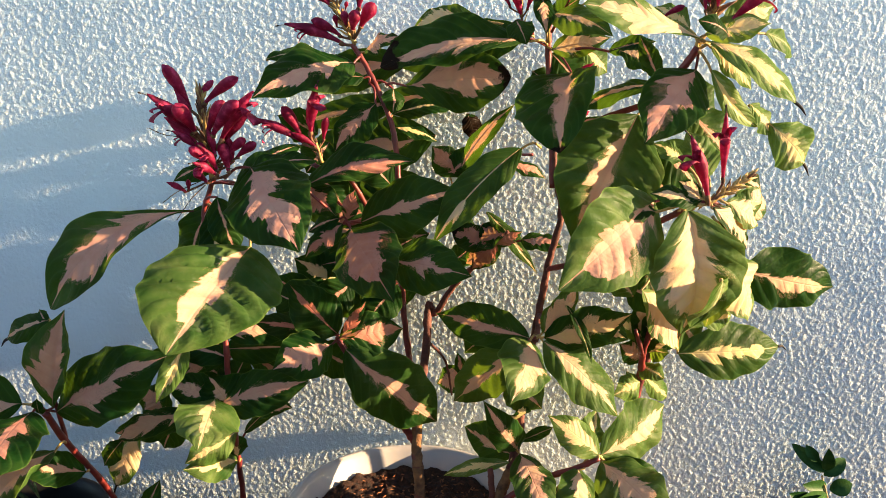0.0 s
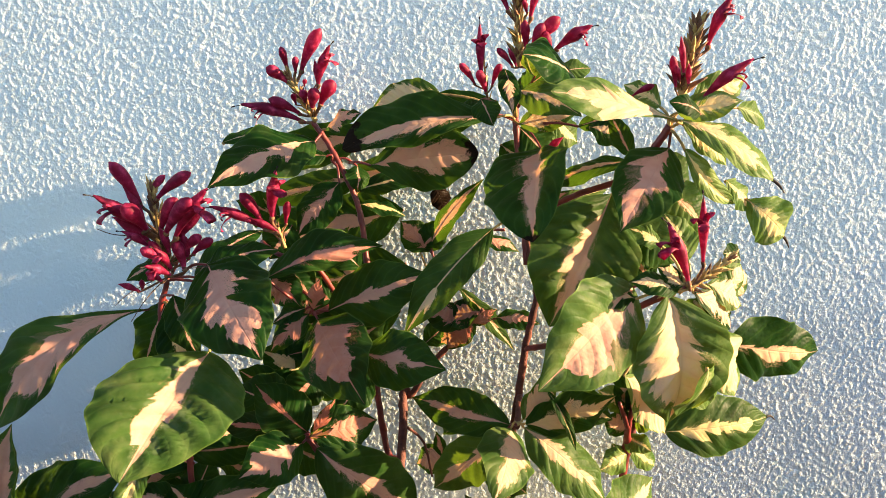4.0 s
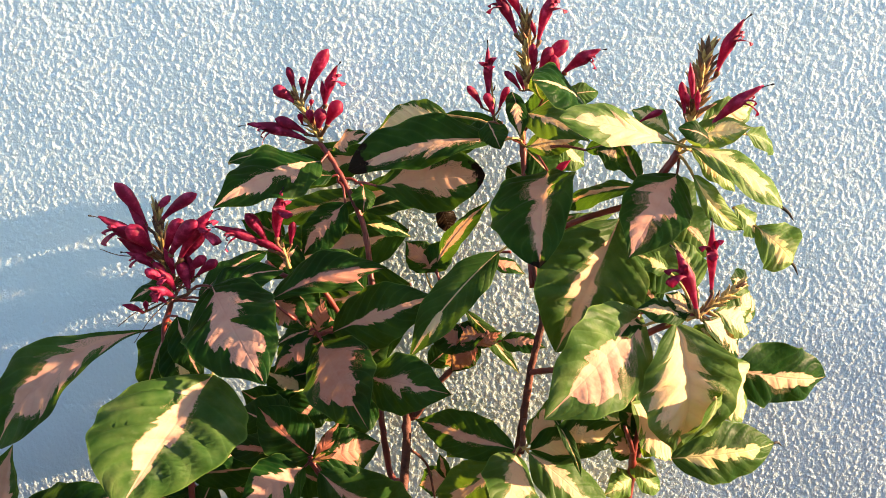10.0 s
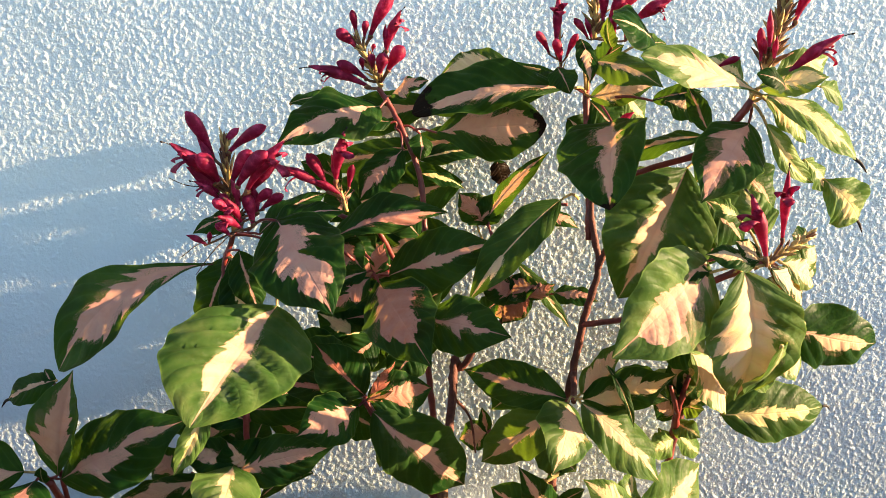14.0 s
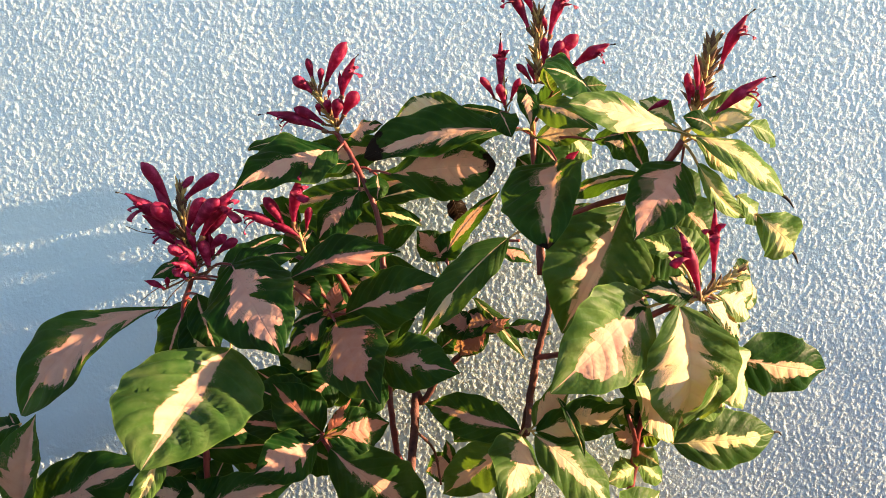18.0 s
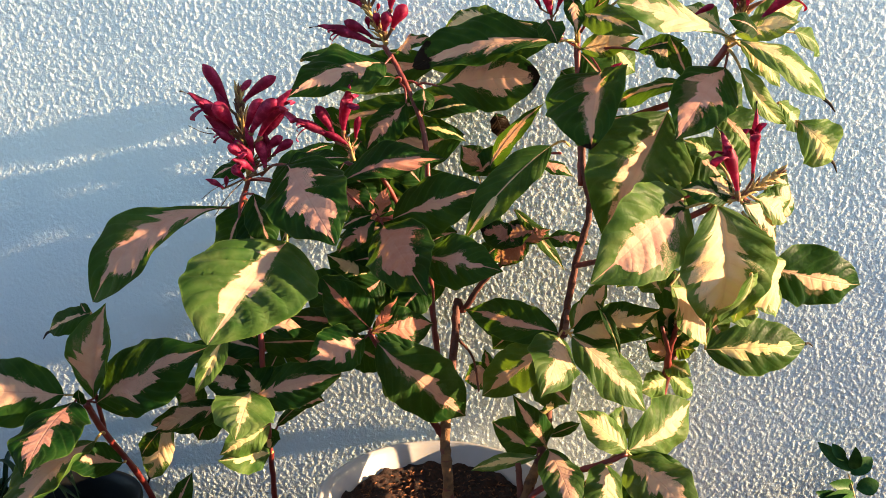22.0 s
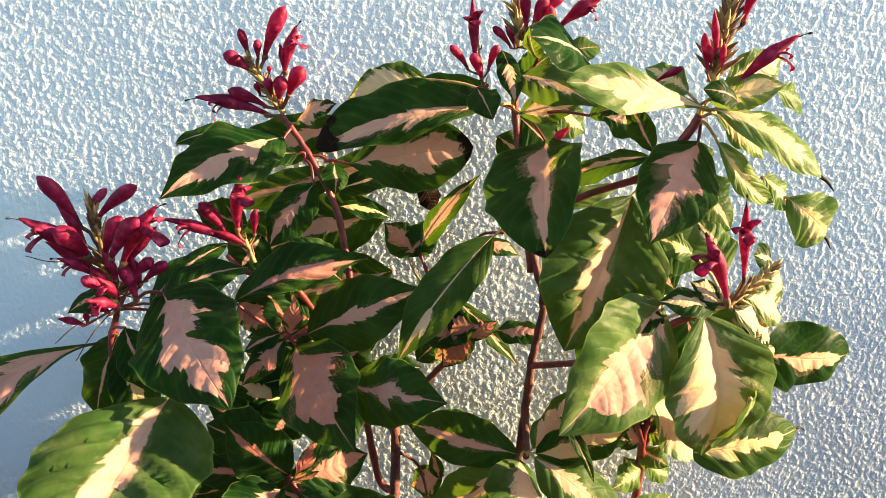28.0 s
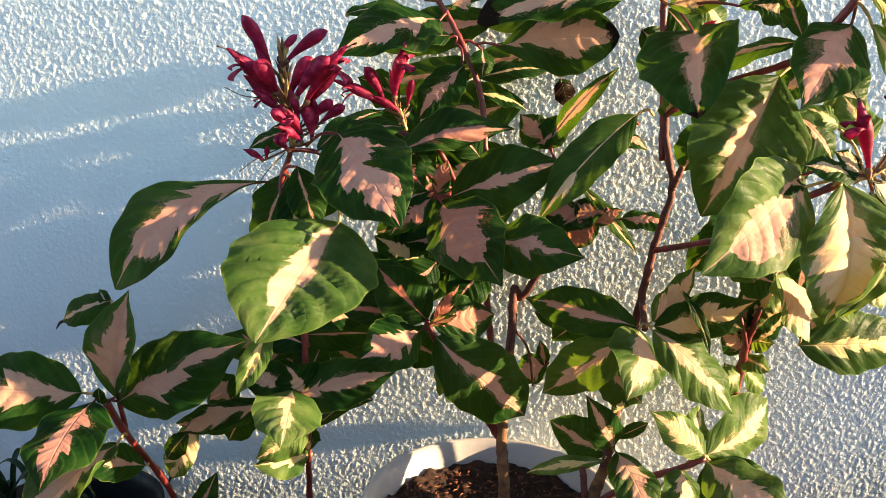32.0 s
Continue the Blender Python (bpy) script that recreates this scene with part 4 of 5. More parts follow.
leaf(plant, (0.117, -0.220, 0.521), (0.026, -0.150, 0.410), 0.063, face=(-0.1, -1, 0.3), blotch=0.5, patch=(0.15, 0.8, 0.9, 0.9), warm=0.45, sun_tone=0.35, stalk=(0.132, -0.23, 0.532))
leaf(plant, (0.141, -0.230, 0.529), (0.238, -0.240, 0.433), 0.066, face=(0.5, -1, 0.5), blotch=0.6, patch=(0, 0.98, 0.8, 0.8), warm=0.62, sun_tone=0.5, stalk=(0.132, -0.23, 0.532))
leaf(plant, (0.142, -0.230, 0.533), (0.249, -0.240, 0.568), 0.061, face=(0.3, -1, -0.1), blotch=0.7, warm=0.85, stalk=(0.132, -0.23, 0.532))
leaf(plant, (0.140, -0.230, 0.539), (0.183, -0.225, 0.604), 0.039, face=(0.5, -1, 0.2), blotch=0.8, warm=0.55, sun_tone=0.5, stalk=(0.132, -0.23, 0.532))
leaf(plant, (0.167, -0.240, 0.579), (0.197, -0.260, 0.511), 0.014, face=(0.5, -1, 0.2), fold=0.5, blotch=0.2, warm=0.9)
leaf(plant, (0.045, -0.050, 0.411), (0.001, -0.030, 0.388), 0.044, face=(0, -1, 0.5), blotch=0.9, warm=0.4, stalk=(0.042, -0.05, 0.408))
leaf(plant, (0.042, -0.050, 0.408), (0.033, -0.050, 0.448), 0.019, face=(0, -1, 0.2), blotch=0.6, warm=0.2, stalk=(0.042, -0.05, 0.408))
leaf(plant, (0.129, -0.190, 0.950), (0.133, -0.240, 0.899), 0.026, face=(0.2, -1, 0.2), blotch=0.8, patch=(0.35, 1, 1, 1), warm=0.5, stalk=(0.146, -0.15, 0.89))
leaf(plant, (0.099, -0.220, 0.916), (0.110, -0.250, 0.887), 0.032, face=(-0.1, -1, 0.6), blotch=0.1, stalk=(0.123, -0.184, 0.903))
leaf(plant, (0.103, -0.170, 0.901), (0.077, -0.150, 0.912), 0.030, face=(-0.1, -1, 0.6), blotch=0.2, stalk=(0.143, -0.152, 0.891))
leaf(plant, (0.163, -0.200, 0.940), (0.148, -0.240, 0.967), 0.019, face=(-0.5, -1, 0.1), blotch=0.05, sun_tone=0.8, stalk=(0.147, -0.167, 0.906))
leaf(plant, (0.193, -0.180, 0.944), (0.233, -0.170, 0.948), 0.027, face=(-0.3, -1, 0.4), blotch=0, warm=0.7, sun_tone=0.4, blunt=0.8, stalk=(0.164, -0.162, 0.912))
leaf(plant, (0.145, -0.190, 0.925), (0.200, -0.280, 0.894), 0.045, face=(0.2, -1, 0.15), blotch=0.6, patch=(0.05, 0.9, 0.3, 0.9), warm=0.6, sun_tone=0.3, stalk=(0.146, -0.156, 0.895))
leaf(plant, (0.149, -0.160, 0.886), (0.217, -0.180, 0.899), 0.033, face=(0.3, -1, 0.1), blotch=0.8, warm=0.7, sun_tone=0.35, stalk=(0.146, -0.15, 0.89))
leaf(plant, (0.150, -0.150, 0.882), (0.195, -0.140, 0.834), 0.050, face=(0.1, -1, 0.2), blotch=0.1, stalk=(0.146, -0.15, 0.89))
leaf(plant, (0.201, -0.260, 0.926), (0.134, -0.330, 0.955), 0.073, face=(0, -1, 0.8), blotch=0.1, warm=0.6, blunt=0.4)
# sun-side leaves, most with sunlit paleness painted into the blade
leaf(plant, (0.295, -0.310, 0.884), (0.156, -0.360, 0.919), 0.044, face=(0.55, -1, 0.6), bend=0.04, fold=(-0.15, 0.1), wave=0.5, blotch=1.5, patch=(0, 0.9, 0.8, 0.8), warm=0.7, sun_tone=0.8, peak=0.7, blunt=0.8, relief=0.3, stalk=(0.288, -0.29, 0.878), label='broad pale leaf in full sun')
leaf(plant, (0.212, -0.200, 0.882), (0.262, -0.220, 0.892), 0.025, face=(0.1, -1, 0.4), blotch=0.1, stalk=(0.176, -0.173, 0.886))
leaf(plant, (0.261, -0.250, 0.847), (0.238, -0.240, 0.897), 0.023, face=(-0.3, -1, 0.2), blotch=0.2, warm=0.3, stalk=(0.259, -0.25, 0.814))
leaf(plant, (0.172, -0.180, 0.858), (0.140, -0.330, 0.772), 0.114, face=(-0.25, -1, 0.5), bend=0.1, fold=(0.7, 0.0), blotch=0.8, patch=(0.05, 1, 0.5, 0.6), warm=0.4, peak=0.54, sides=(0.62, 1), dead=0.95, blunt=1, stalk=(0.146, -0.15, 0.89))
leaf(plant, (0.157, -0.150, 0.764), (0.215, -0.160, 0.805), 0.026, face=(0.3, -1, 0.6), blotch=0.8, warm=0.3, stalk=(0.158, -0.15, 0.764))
leaf(plant, (0.154, -0.150, 0.763), (0.163, -0.200, 0.837), 0.040, face=(0.5, -1, 0.3), blotch=0.5, warm=0.9, sun_tone=0.63, stalk=(0.158, -0.15, 0.764))
leaf(plant, (0.183, -0.170, 0.782), (0.259, -0.150, 0.802), 0.024, face=(0.2, -1, 1), blotch=0.1, warm=0.9, sun_tone=0.81, stalk=(0.158, -0.15, 0.764))
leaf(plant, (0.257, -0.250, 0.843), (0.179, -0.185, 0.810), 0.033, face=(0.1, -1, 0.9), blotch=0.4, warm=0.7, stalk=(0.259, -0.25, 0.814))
leaf(plant, (0.294, -0.300, 0.887), (0.388, -0.320, 0.825), 0.052, face=(0.8, -1, 0.5), bend=0.08, fold=-0.1, wave=0.4, blotch=1.25, patch=(0, 0.97, 0.75, 0.75), warm=0.8, sun_tone=0.85, peak=0.54, blunt=0.55, relief=0.25, dead=0.955, hook=0.012, stalk=(0.288, -0.29, 0.878))
leaf(plant, (0.302, -0.300, 0.857), (0.365, -0.280, 0.796), 0.026, face=(-0.2, -1, 0.4), bend=0.1, fold=(0.2, 0.4), blotch=0.45, warm=0.95, sun_tone=1, sway=0.12, peak=0.4, stalk=(0.288, -0.29, 0.878))
leaf(plant, (0.377, -0.278, 0.800), (0.430, -0.255, 0.753), 0.055, face=(0.2, -1, -0.1), bend=0.16, fold=-0.2, wave=0.8, blotch=0.55, warm=0.95, sun_tone=1, peak=0.5, dead=0.965, hook=0.012, label='curled yellow-green leaf with a dry tip')
leaf(plant, (0.303, -0.290, 0.882), (0.354, -0.280, 0.837), 0.031, face=(0.7, -1, 0.2), blotch=1, warm=0.85, sun_tone=0.9, stalk=(0.288, -0.29, 0.878))
leaf(plant, (0.315, -0.280, 0.907), (0.384, -0.250, 0.928), 0.036, face=(0.5, -1, 0.3), blotch=0.7, warm=0.8, sun_tone=0.72, stalk=(0.288, -0.29, 0.878))
leaf(plant, (0.367, -0.270, 0.897), (0.421, -0.215, 0.875), 0.029, face=(0.1, -1, 0.4), blotch=0, warm=0.9, sun_tone=0.72, stalk=(0.305, -0.284, 0.885))
leaf(plant, (0.296, -0.290, 0.894), (0.356, -0.310, 0.904), 0.032, face=(-0.3, -1, 0.3), blotch=0.8, warm=0.9, sun_tone=0.9, stalk=(0.288, -0.29, 0.878))
leaf(plant, (0.282, -0.280, 0.901), (0.246, -0.270, 0.925), 0.034, face=(0.4, -1, 0.2), blotch=0.6, warm=0.9, sun_tone=0.9, stalk=(0.288, -0.29, 0.878))
leaf(plant, (0.290, -0.285, 0.858), (0.222, -0.355, 0.783), 0.070, face=(-0.15, -1, 0.4), bend=0.06, fold=(-0.1, -0.1), blotch=0.85, patch=(0.05, 0.98, 1, 0.95), warm=0.3, stalk=(0.288, -0.29, 0.878))
leaf(plant, (0.353, -0.280, 0.821), (0.384, -0.270, 0.785), 0.033, face=(0.6, -1, 0.5), blotch=0.5, warm=0.9, sun_tone=0.72)
leaf(plant, (0.234, -0.270, 0.810), (0.161, -0.300, 0.674), 0.120, face=(0.0, -1, 0.3), bend=0.06, fold=(0.1, 0.62), wave=0.5, blotch=0.5, patch=(0.15, 0.95, 0.35, 0.8), warm=0.5, sun_tone=0.3, peak=0.48, blunt=0.4, relief=0.35, stalk=(0.259, -0.25, 0.814))
leaf(plant, (0.245, -0.320, 0.719), (0.136, -0.400, 0.642), 0.098, face=(0.02, -1, 0.2), bend=0.06, fold=(0.0, 0.7), wave=0.4, blotch=0.95, patch=(0.0, 0.8, 1.1, 0.6), warm=0.4, sun_tone=0.55, peak=0.46, blunt=0.4, relief=0.18, stalk=(0.277, -0.336, 0.722))
leaf(plant, (0.274, -0.340, 0.714), (0.280, -0.330, 0.573), 0.109, face=(0.02, -1, 0.1), bend=0.06, fold=(0.02, 0.65), wave=0.45, blotch=1.0, patch=(0.02, 0.95, 0.8, 0.95), warm=0.75, sun_tone=0.6, peak=0.44, blunt=0.3, relief=0.3, sway=-0.08, stalk=(0.293, -0.34, 0.723))
leaf(plant, (0.327, -0.330, 0.661), (0.325, -0.275, 0.563), 0.035, face=(-0.5, -1, 0), blotch=0.05, warm=0.7, sun_tone=1, stalk=(0.302, -0.337, 0.706))
leaf(plant, (0.306, -0.370, 0.645), (0.302, -0.300, 0.579), 0.063, face=(0.7, -1, -0.2), blotch=0.2, warm=0.9, sun_tone=1)
leaf(plant, (0.391, -0.200, 0.615), (0.550, -0.120, 0.572), 0.084, face=(-0.8, -1, 0.2), wave=0.9, blotch=0.5, patch=(0, 0.85, 0.5, 1), warm=0.65, peak=0.36, stalk=(0.356, -0.233, 0.647))
leaf(plant, (0.316, -0.210, 0.507), (0.465, -0.165, 0.501), 0.075, face=(-0.5, -1, 0.2), wave=0.7, blotch=0.8, patch=(0.1, 0.8, 0.7, 0.9), warm=0.95, sun_tone=0.3, hook=0.012, stalk=(0.312, -0.233, 0.546))
leaf(plant, (0.330, -0.300, 0.708), (0.406, -0.220, 0.703), 0.042, face=(0.2, -1, 0.2), blotch=1, warm=0.45, sun_tone=0.5, stalk=(0.296, -0.335, 0.722))
leaf(plant, (0.301, -0.340, 0.716), (0.359, -0.295, 0.661), 0.032, face=(0.6, -1, 0.5), blotch=1.3, warm=0.7, stalk=(0.293, -0.34, 0.723))
leaf(plant, (0.290, -0.340, 0.723), (0.263, -0.340, 0.744), 0.024, face=(0.4, -1, 0.4), blotch=0.9, warm=0.8, stalk=(0.293, -0.34, 0.723))
leaf(plant, (0.286, -0.340, 0.720), (0.232, -0.350, 0.732), 0.030, face=(0.4, -1, 0.9), blotch=0.5, warm=0.8, stalk=(0.293, -0.34, 0.723))
leaf(plant, (0.320, -0.310, 0.698), (0.361, -0.270, 0.648), 0.029, face=(-0.1, -1, 0.1), blotch=0.2, warm=0.1, stalk=(0.294, -0.338, 0.722))
leaf(plant, (0.298, -0.330, 0.747), (0.278, -0.310, 0.794), 0.044, face=(0.3, -1, -0.1), blotch=0.3, warm=1, sun_tone=0.72, stalk=(0.293, -0.34, 0.723))
leaf(plant, (0.269, -0.330, 0.765), (0.237, -0.330, 0.782), 0.026, face=(0.4, -1, 0.6), blotch=0.5, warm=1, sun_tone=0.72, stalk=(0.291, -0.339, 0.726))
leaf(plant, (0.406, -0.200, 0.717), (0.376, -0.220, 0.731), 0.035, face=(0.2, -1, 0.5), blotch=0.3, warm=0.6)
leaf(plant, (0.244, -0.330, 0.709), (0.195, -0.340, 0.721), 0.036, face=(0.3, -1, 0.8), blotch=0.4, warm=0.7, stalk=(0.286, -0.339, 0.721))
leaf(plant, (0.245, -0.290, 0.612), (0.297, -0.270, 0.532), 0.049, face=(0.8, -1, 0.3), blotch=1.8, warm=0.6, sun_tone=0.9, stalk=(0.29, -0.233, 0.624))
leaf(plant, (0.263, -0.240, 0.616), (0.288, -0.220, 0.562), 0.043, face=(0.7, -1, 0.4), blotch=0.3, warm=0.9, sun_tone=0.9)
leaf(plant, (0.112, -0.170, 0.341), (0.044, -0.110, 0.355), 0.054, face=(-0.1, -1, 0.35), blotch=0.3, warm=0.5, stalk=(0.11, -0.17, 0.342))
leaf(plant, (0.118, -0.170, 0.348), (0.066, -0.255, 0.459), 0.045, face=(0.1, -1, 0.2), blotch=0.45, warm=0.5, stalk=(0.11, -0.17, 0.342))
leaf(plant, (0.114, -0.170, 0.395), (0.122, -0.190, 0.424), 0.032, face=(0.5, -1, 0.2), blotch=0.9, warm=0.9, stalk=(0.111, -0.17, 0.35))
leaf(plant, (0.119, -0.190, 0.354), (0.149, -0.280, 0.304), 0.057, face=(0.2, -1, 0.5), blotch=0.75, warm=0.5, sun_tone=0.3, stalk=(0.11, -0.17, 0.342))
leaf(plant, (0.106, -0.180, 0.336), (0.012, -0.130, 0.287), 0.023, face=(0, -1, 1), blotch=0.6, warm=0.95, sun_tone=0.81, stalk=(0.11, -0.17, 0.342))
leaf(plant, (0.121, -0.170, 0.363), (0.172, -0.130, 0.365), 0.018, face=(0, -1, 0.5), blotch=0.1, stalk=(0.11, -0.17, 0.342))
leaf(plant, (0.197, -0.200, 0.340), (0.182, -0.260, 0.279), 0.064, face=(0.4, -1, 0.4), blotch=0.7, warm=0.65, sun_tone=0.45, stalk=(0.224, -0.2, 0.354))
leaf(plant, (0.227, -0.200, 0.349), (0.295, -0.300, 0.312), 0.085, face=(0.3, -1, 0.5), blotch=0.7, warm=0.58, sun_tone=0.35, stalk=(0.224, -0.2, 0.354))
leaf(plant, (0.226, -0.200, 0.358), (0.336, -0.100, 0.389), 0.084, face=(0.4, -1, 0.2), blotch=0.6, warm=0.6, sun_tone=0.54, stalk=(0.224, -0.2, 0.354))
leaf(plant, (0.224, -0.200, 0.358), (0.154, -0.200, 0.415), 0.047, face=(0.5, -1, 0.4), blotch=0.8, warm=0.8, sun_tone=0.77, stalk=(0.224, -0.2, 0.354))
leaf(plant, (0.205, -0.200, 0.366), (0.225, -0.160, 0.406), 0.044, face=(0.5, -1, 0.3), blotch=0.6, warm=0.9, sun_tone=0.72, stalk=(0.224, -0.2, 0.354))
leaf(plant, (0.232, -0.200, 0.350), (0.318, -0.190, 0.314), 0.038, face=(0.3, -1, 0.2), blotch=0.1, warm=0.8, stalk=(0.224, -0.2, 0.354))
leaf(plant, (0.168, -0.210, 0.316), (0.170, -0.280, 0.271), 0.060, face=(0.3, -1, 0.4), blotch=0.7, warm=0.6, stalk=(0.205, -0.203, 0.341))
leaf(plant, (0.140, -0.200, 0.305), (0.121, -0.250, 0.254), 0.046, face=(-0.1, -1, 0.4), blotch=0.2, stalk=(0.116, -0.176, 0.335))
leaf(plant, (0.234, -0.180, 0.332), (0.256, -0.200, 0.228), 0.052, face=(0.1, -1, 0.2), blotch=0.4, warm=0.6, stalk=(0.224, -0.2, 0.354))

# ---- flower heads ----
head = spike(plant, (-0.145, -0.150, 0.744), (-0.167, -0.130, 0.804), seed=2, bracts=14)
floret(head, (-0.163, -0.150, 0.766), (-0.228, -0.170, 0.802), 0.0147, "open", 0.05)
floret(head, (-0.170, -0.150, 0.775), (-0.190, -0.170, 0.816), 0.0168, "bud", 0.05)
floret(head, (-0.159, -0.150, 0.778), (-0.143, -0.180, 0.843), 0.0183, "open", 0.05)
floret(head, (-0.144, -0.140, 0.771), (-0.137, -0.150, 0.802), 0.0111, "bud", 0.05)
floret(head, (-0.159, -0.140, 0.774), (-0.165, -0.140, 0.814), 0.0126, "point", 0.05)
floret(head, (-0.152, -0.150, 0.764), (-0.183, -0.160, 0.784), 0.0095, "point", 0.05)
head = spike(plant, (-0.107, -0.082, 0.898), (-0.140, -0.086, 0.962), seed=3, bracts=40, r=0.0062, dark=0.35)
floret(head, (-0.123, -0.082, 0.958), (-0.091, -0.097, 1.012), 0.0183, "bud", 0.05)
floret(head, (-0.139, -0.082, 0.961), (-0.143, -0.097, 0.992), 0.0108, "bud", 0.05)
floret(head, (-0.129, -0.082, 0.959), (-0.125, -0.097, 0.979), 0.0101, "bud", 0.05)
floret(head, (-0.138, -0.082, 0.947), (-0.163, -0.097, 0.967), 0.0174, "bud", 0.05)
floret(head, (-0.102, -0.082, 0.940), (-0.081, -0.097, 0.992), 0.0155, "open", 0.05)
floret(head, (-0.099, -0.092, 0.917), (-0.077, -0.107, 0.947), 0.0202, "bud", 0.05)
floret(head, (-0.102, -0.082, 0.946), (-0.101, -0.097, 0.975), 0.0087, "point", 0.05)
floret(head, (-0.109, -0.094, 0.913), (-0.101, -0.109, 0.938), 0.0182, "bud", 0.05)
floret(head, (-0.125, -0.082, 0.907), (-0.163, -0.097, 0.928), 0.0156, "bud", 0.05)
floret(head, (-0.121, -0.082, 0.897), (-0.199, -0.097, 0.923), 0.0185, "open", 0.05)
floret(head, (-0.118, -0.090, 0.921), (-0.118, -0.105, 0.937), 0.0120, "bud", 0.05)
floret(head, (-0.131, -0.082, 0.920), (-0.132, -0.097, 0.933), 0.0083, "bud", 0.05)
floret(head, (-0.119, -0.082, 0.943), (-0.115, -0.097, 0.950), 0.0063, "bud", 0.05)
head = spike(plant, (0.149, -0.165, 0.953), (0.149, -0.169, 1.033), seed=4, bracts=60, r=0.0068, dark=0.4)
floret(head, (0.139, -0.168, 1.012), (0.108, -0.183, 1.065), 0.0152, "open", 0.05)
floret(head, (0.144, -0.168, 1.032), (0.125, -0.183, 1.063), 0.0134, "bud", 0.05)
floret(head, (0.162, -0.168, 1.003), (0.182, -0.183, 1.063), 0.0165, "open", 0.05)
floret(head, (0.164, -0.178, 0.973), (0.193, -0.193, 1.004), 0.0177, "bud", 0.05)
floret(head, (0.162, -0.183, 0.972), (0.174, -0.198, 0.997), 0.0142, "bud", 0.05)
floret(head, (0.156, -0.178, 0.968), (0.153, -0.193, 1.002), 0.0121, "bud", 0.05)
floret(head, (0.190, -0.168, 0.969), (0.232, -0.183, 0.995), 0.0179, "open", 0.05)
floret(head, (0.182, -0.183, 0.949), (0.176, -0.198, 0.989), 0.0121, "bud", 0.05)
floret(head, (0.142, -0.168, 0.952), (0.122, -0.183, 0.973), 0.0092, "bud", 0.05)
floret(head, (0.146, -0.168, 0.952), (0.134, -0.183, 0.974), 0.0075, "point", 0.05)
floret(head, (0.170, -0.178, 0.957), (0.163, -0.193, 0.977), 0.0100, "point", 0.05)
floret(head, (0.159, -0.168, 1.012), (0.153, -0.183, 1.029), 0.0074, "point", 0.05)
head = spike(plant, (0.111, -0.170, 0.911), (0.106, -0.180, 0.973), seed=5, bracts=8, r=0.003)
floret(head, (0.103, -0.180, 0.935), (0.102, -0.195, 1.000), 0.0130, "open", 0.05)
floret(head, (0.096, -0.180, 0.933), (0.078, -0.195, 0.957), 0.0100, "bud", 0.05)
floret(head, (0.108, -0.190, 0.922), (0.098, -0.205, 0.948), 0.0120, "bud", 0.05)
floret(head, (0.115, -0.180, 0.930), (0.125, -0.195, 0.955), 0.0100, "bud", 0.05)
head = spike(plant, (0.303, -0.280, 0.908), (0.318, -0.284, 0.983), seed=6, bracts=64, r=0.0088, dark=0.55)
floret(head, (0.327, -0.283, 0.955), (0.348, -0.298, 1.009), 0.0152, "open", 0.05)
floret(head, (0.315, -0.295, 0.901), (0.365, -0.310, 0.944), 0.0151, "open", 0.05)
floret(head, (0.251, -0.283, 0.912), (0.270, -0.298, 0.922), 0.0077, "bud", 0.05)
floret(head, (0.294, -0.291, 0.916), (0.285, -0.306, 0.950), 0.0087, "bud", 0.05)
floret(head, (0.303, -0.288, 0.930), (0.294, -0.303, 0.969), 0.0083, "point", 0.05)
floret(head, (0.306, -0.293, 0.920), (0.301, -0.308, 0.942), 0.0075, "point", 0.05)
floret(head, (0.297, -0.293, 0.925), (0.288, -0.308, 0.941), 0.0075, "point", 0.05)
head = spike(plant, (0.295, -0.340, 0.720), (0.344, -0.330, 0.750), seed=7, bracts=34, r=0.006, dark=0.2)
head = spike(plant, (0.295, -0.340, 0.720), (0.265, -0.340, 0.714), seed=8, bracts=10, r=0.004, dark=0.2)
floret(head, (0.294, -0.345, 0.723), (0.265, -0.365, 0.792), 0.0159, "open", 0.03)
floret(head, (0.307, -0.345, 0.741), (0.298, -0.365, 0.815), 0.0116, "open", 0.02)
floret(head, (0.163, -0.160, 0.777), (0.195, -0.180, 0.811), 0.0088, "bud", 0.05)
floret(head, (0.180, -0.160, 0.850), (0.200, -0.170, 0.869), 0.0112, "point", 0.05)
floret(head, (0.165, -0.170, 0.770), (0.157, -0.190, 0.808), 0.0075, "open", 0.05)

# ---- low shrubs in nursery pots beside it ----
black = pot("nursery_pot", "shallow black plastic nursery pot in shade", (-0.60, -0.17, 0), 0.12, 0.235, BLACK_POT, 0.085, 8, 0.006)
pot("nursery_pot", "small black plastic nursery pot", (-0.448, -0.10, 0), 0.042, 0.165, BLACK_POT, 0.02, 9, 0.005)
pot("nursery_pot", "small black plastic nursery pot behind the white pot", (-0.285, -0.115, 0), 0.055, 0.10, BLACK_POT, 0.012, 10, 0.005)
pot("nursery_pot", "black plastic nursery pot under seedling leaves", (0.60, -0.12, 0), 0.085, 0.19, BLACK_POT, 0.02, 11, 0.006)
pot("nursery_pot", "black plastic nursery pot beside the white pot", (0.30, -0.14, 0), 0.10, 0.17, BLACK_POT, 0.02, 12, 0.006)
low = thing("young_shrub", "low young shrub with broad pink-centred leaves on a red stem", "plant", (-0.462, -0.10, 0.145))

stem(low, [(-0.462, -0.100, 0.145), (-0.466, -0.110, 0.170), (-0.465, -0.160, 0.271), (-0.468, -0.250, 0.395), (-0.466, -0.290, 0.453)], 0.0044, 0.0038, REDSTEM)
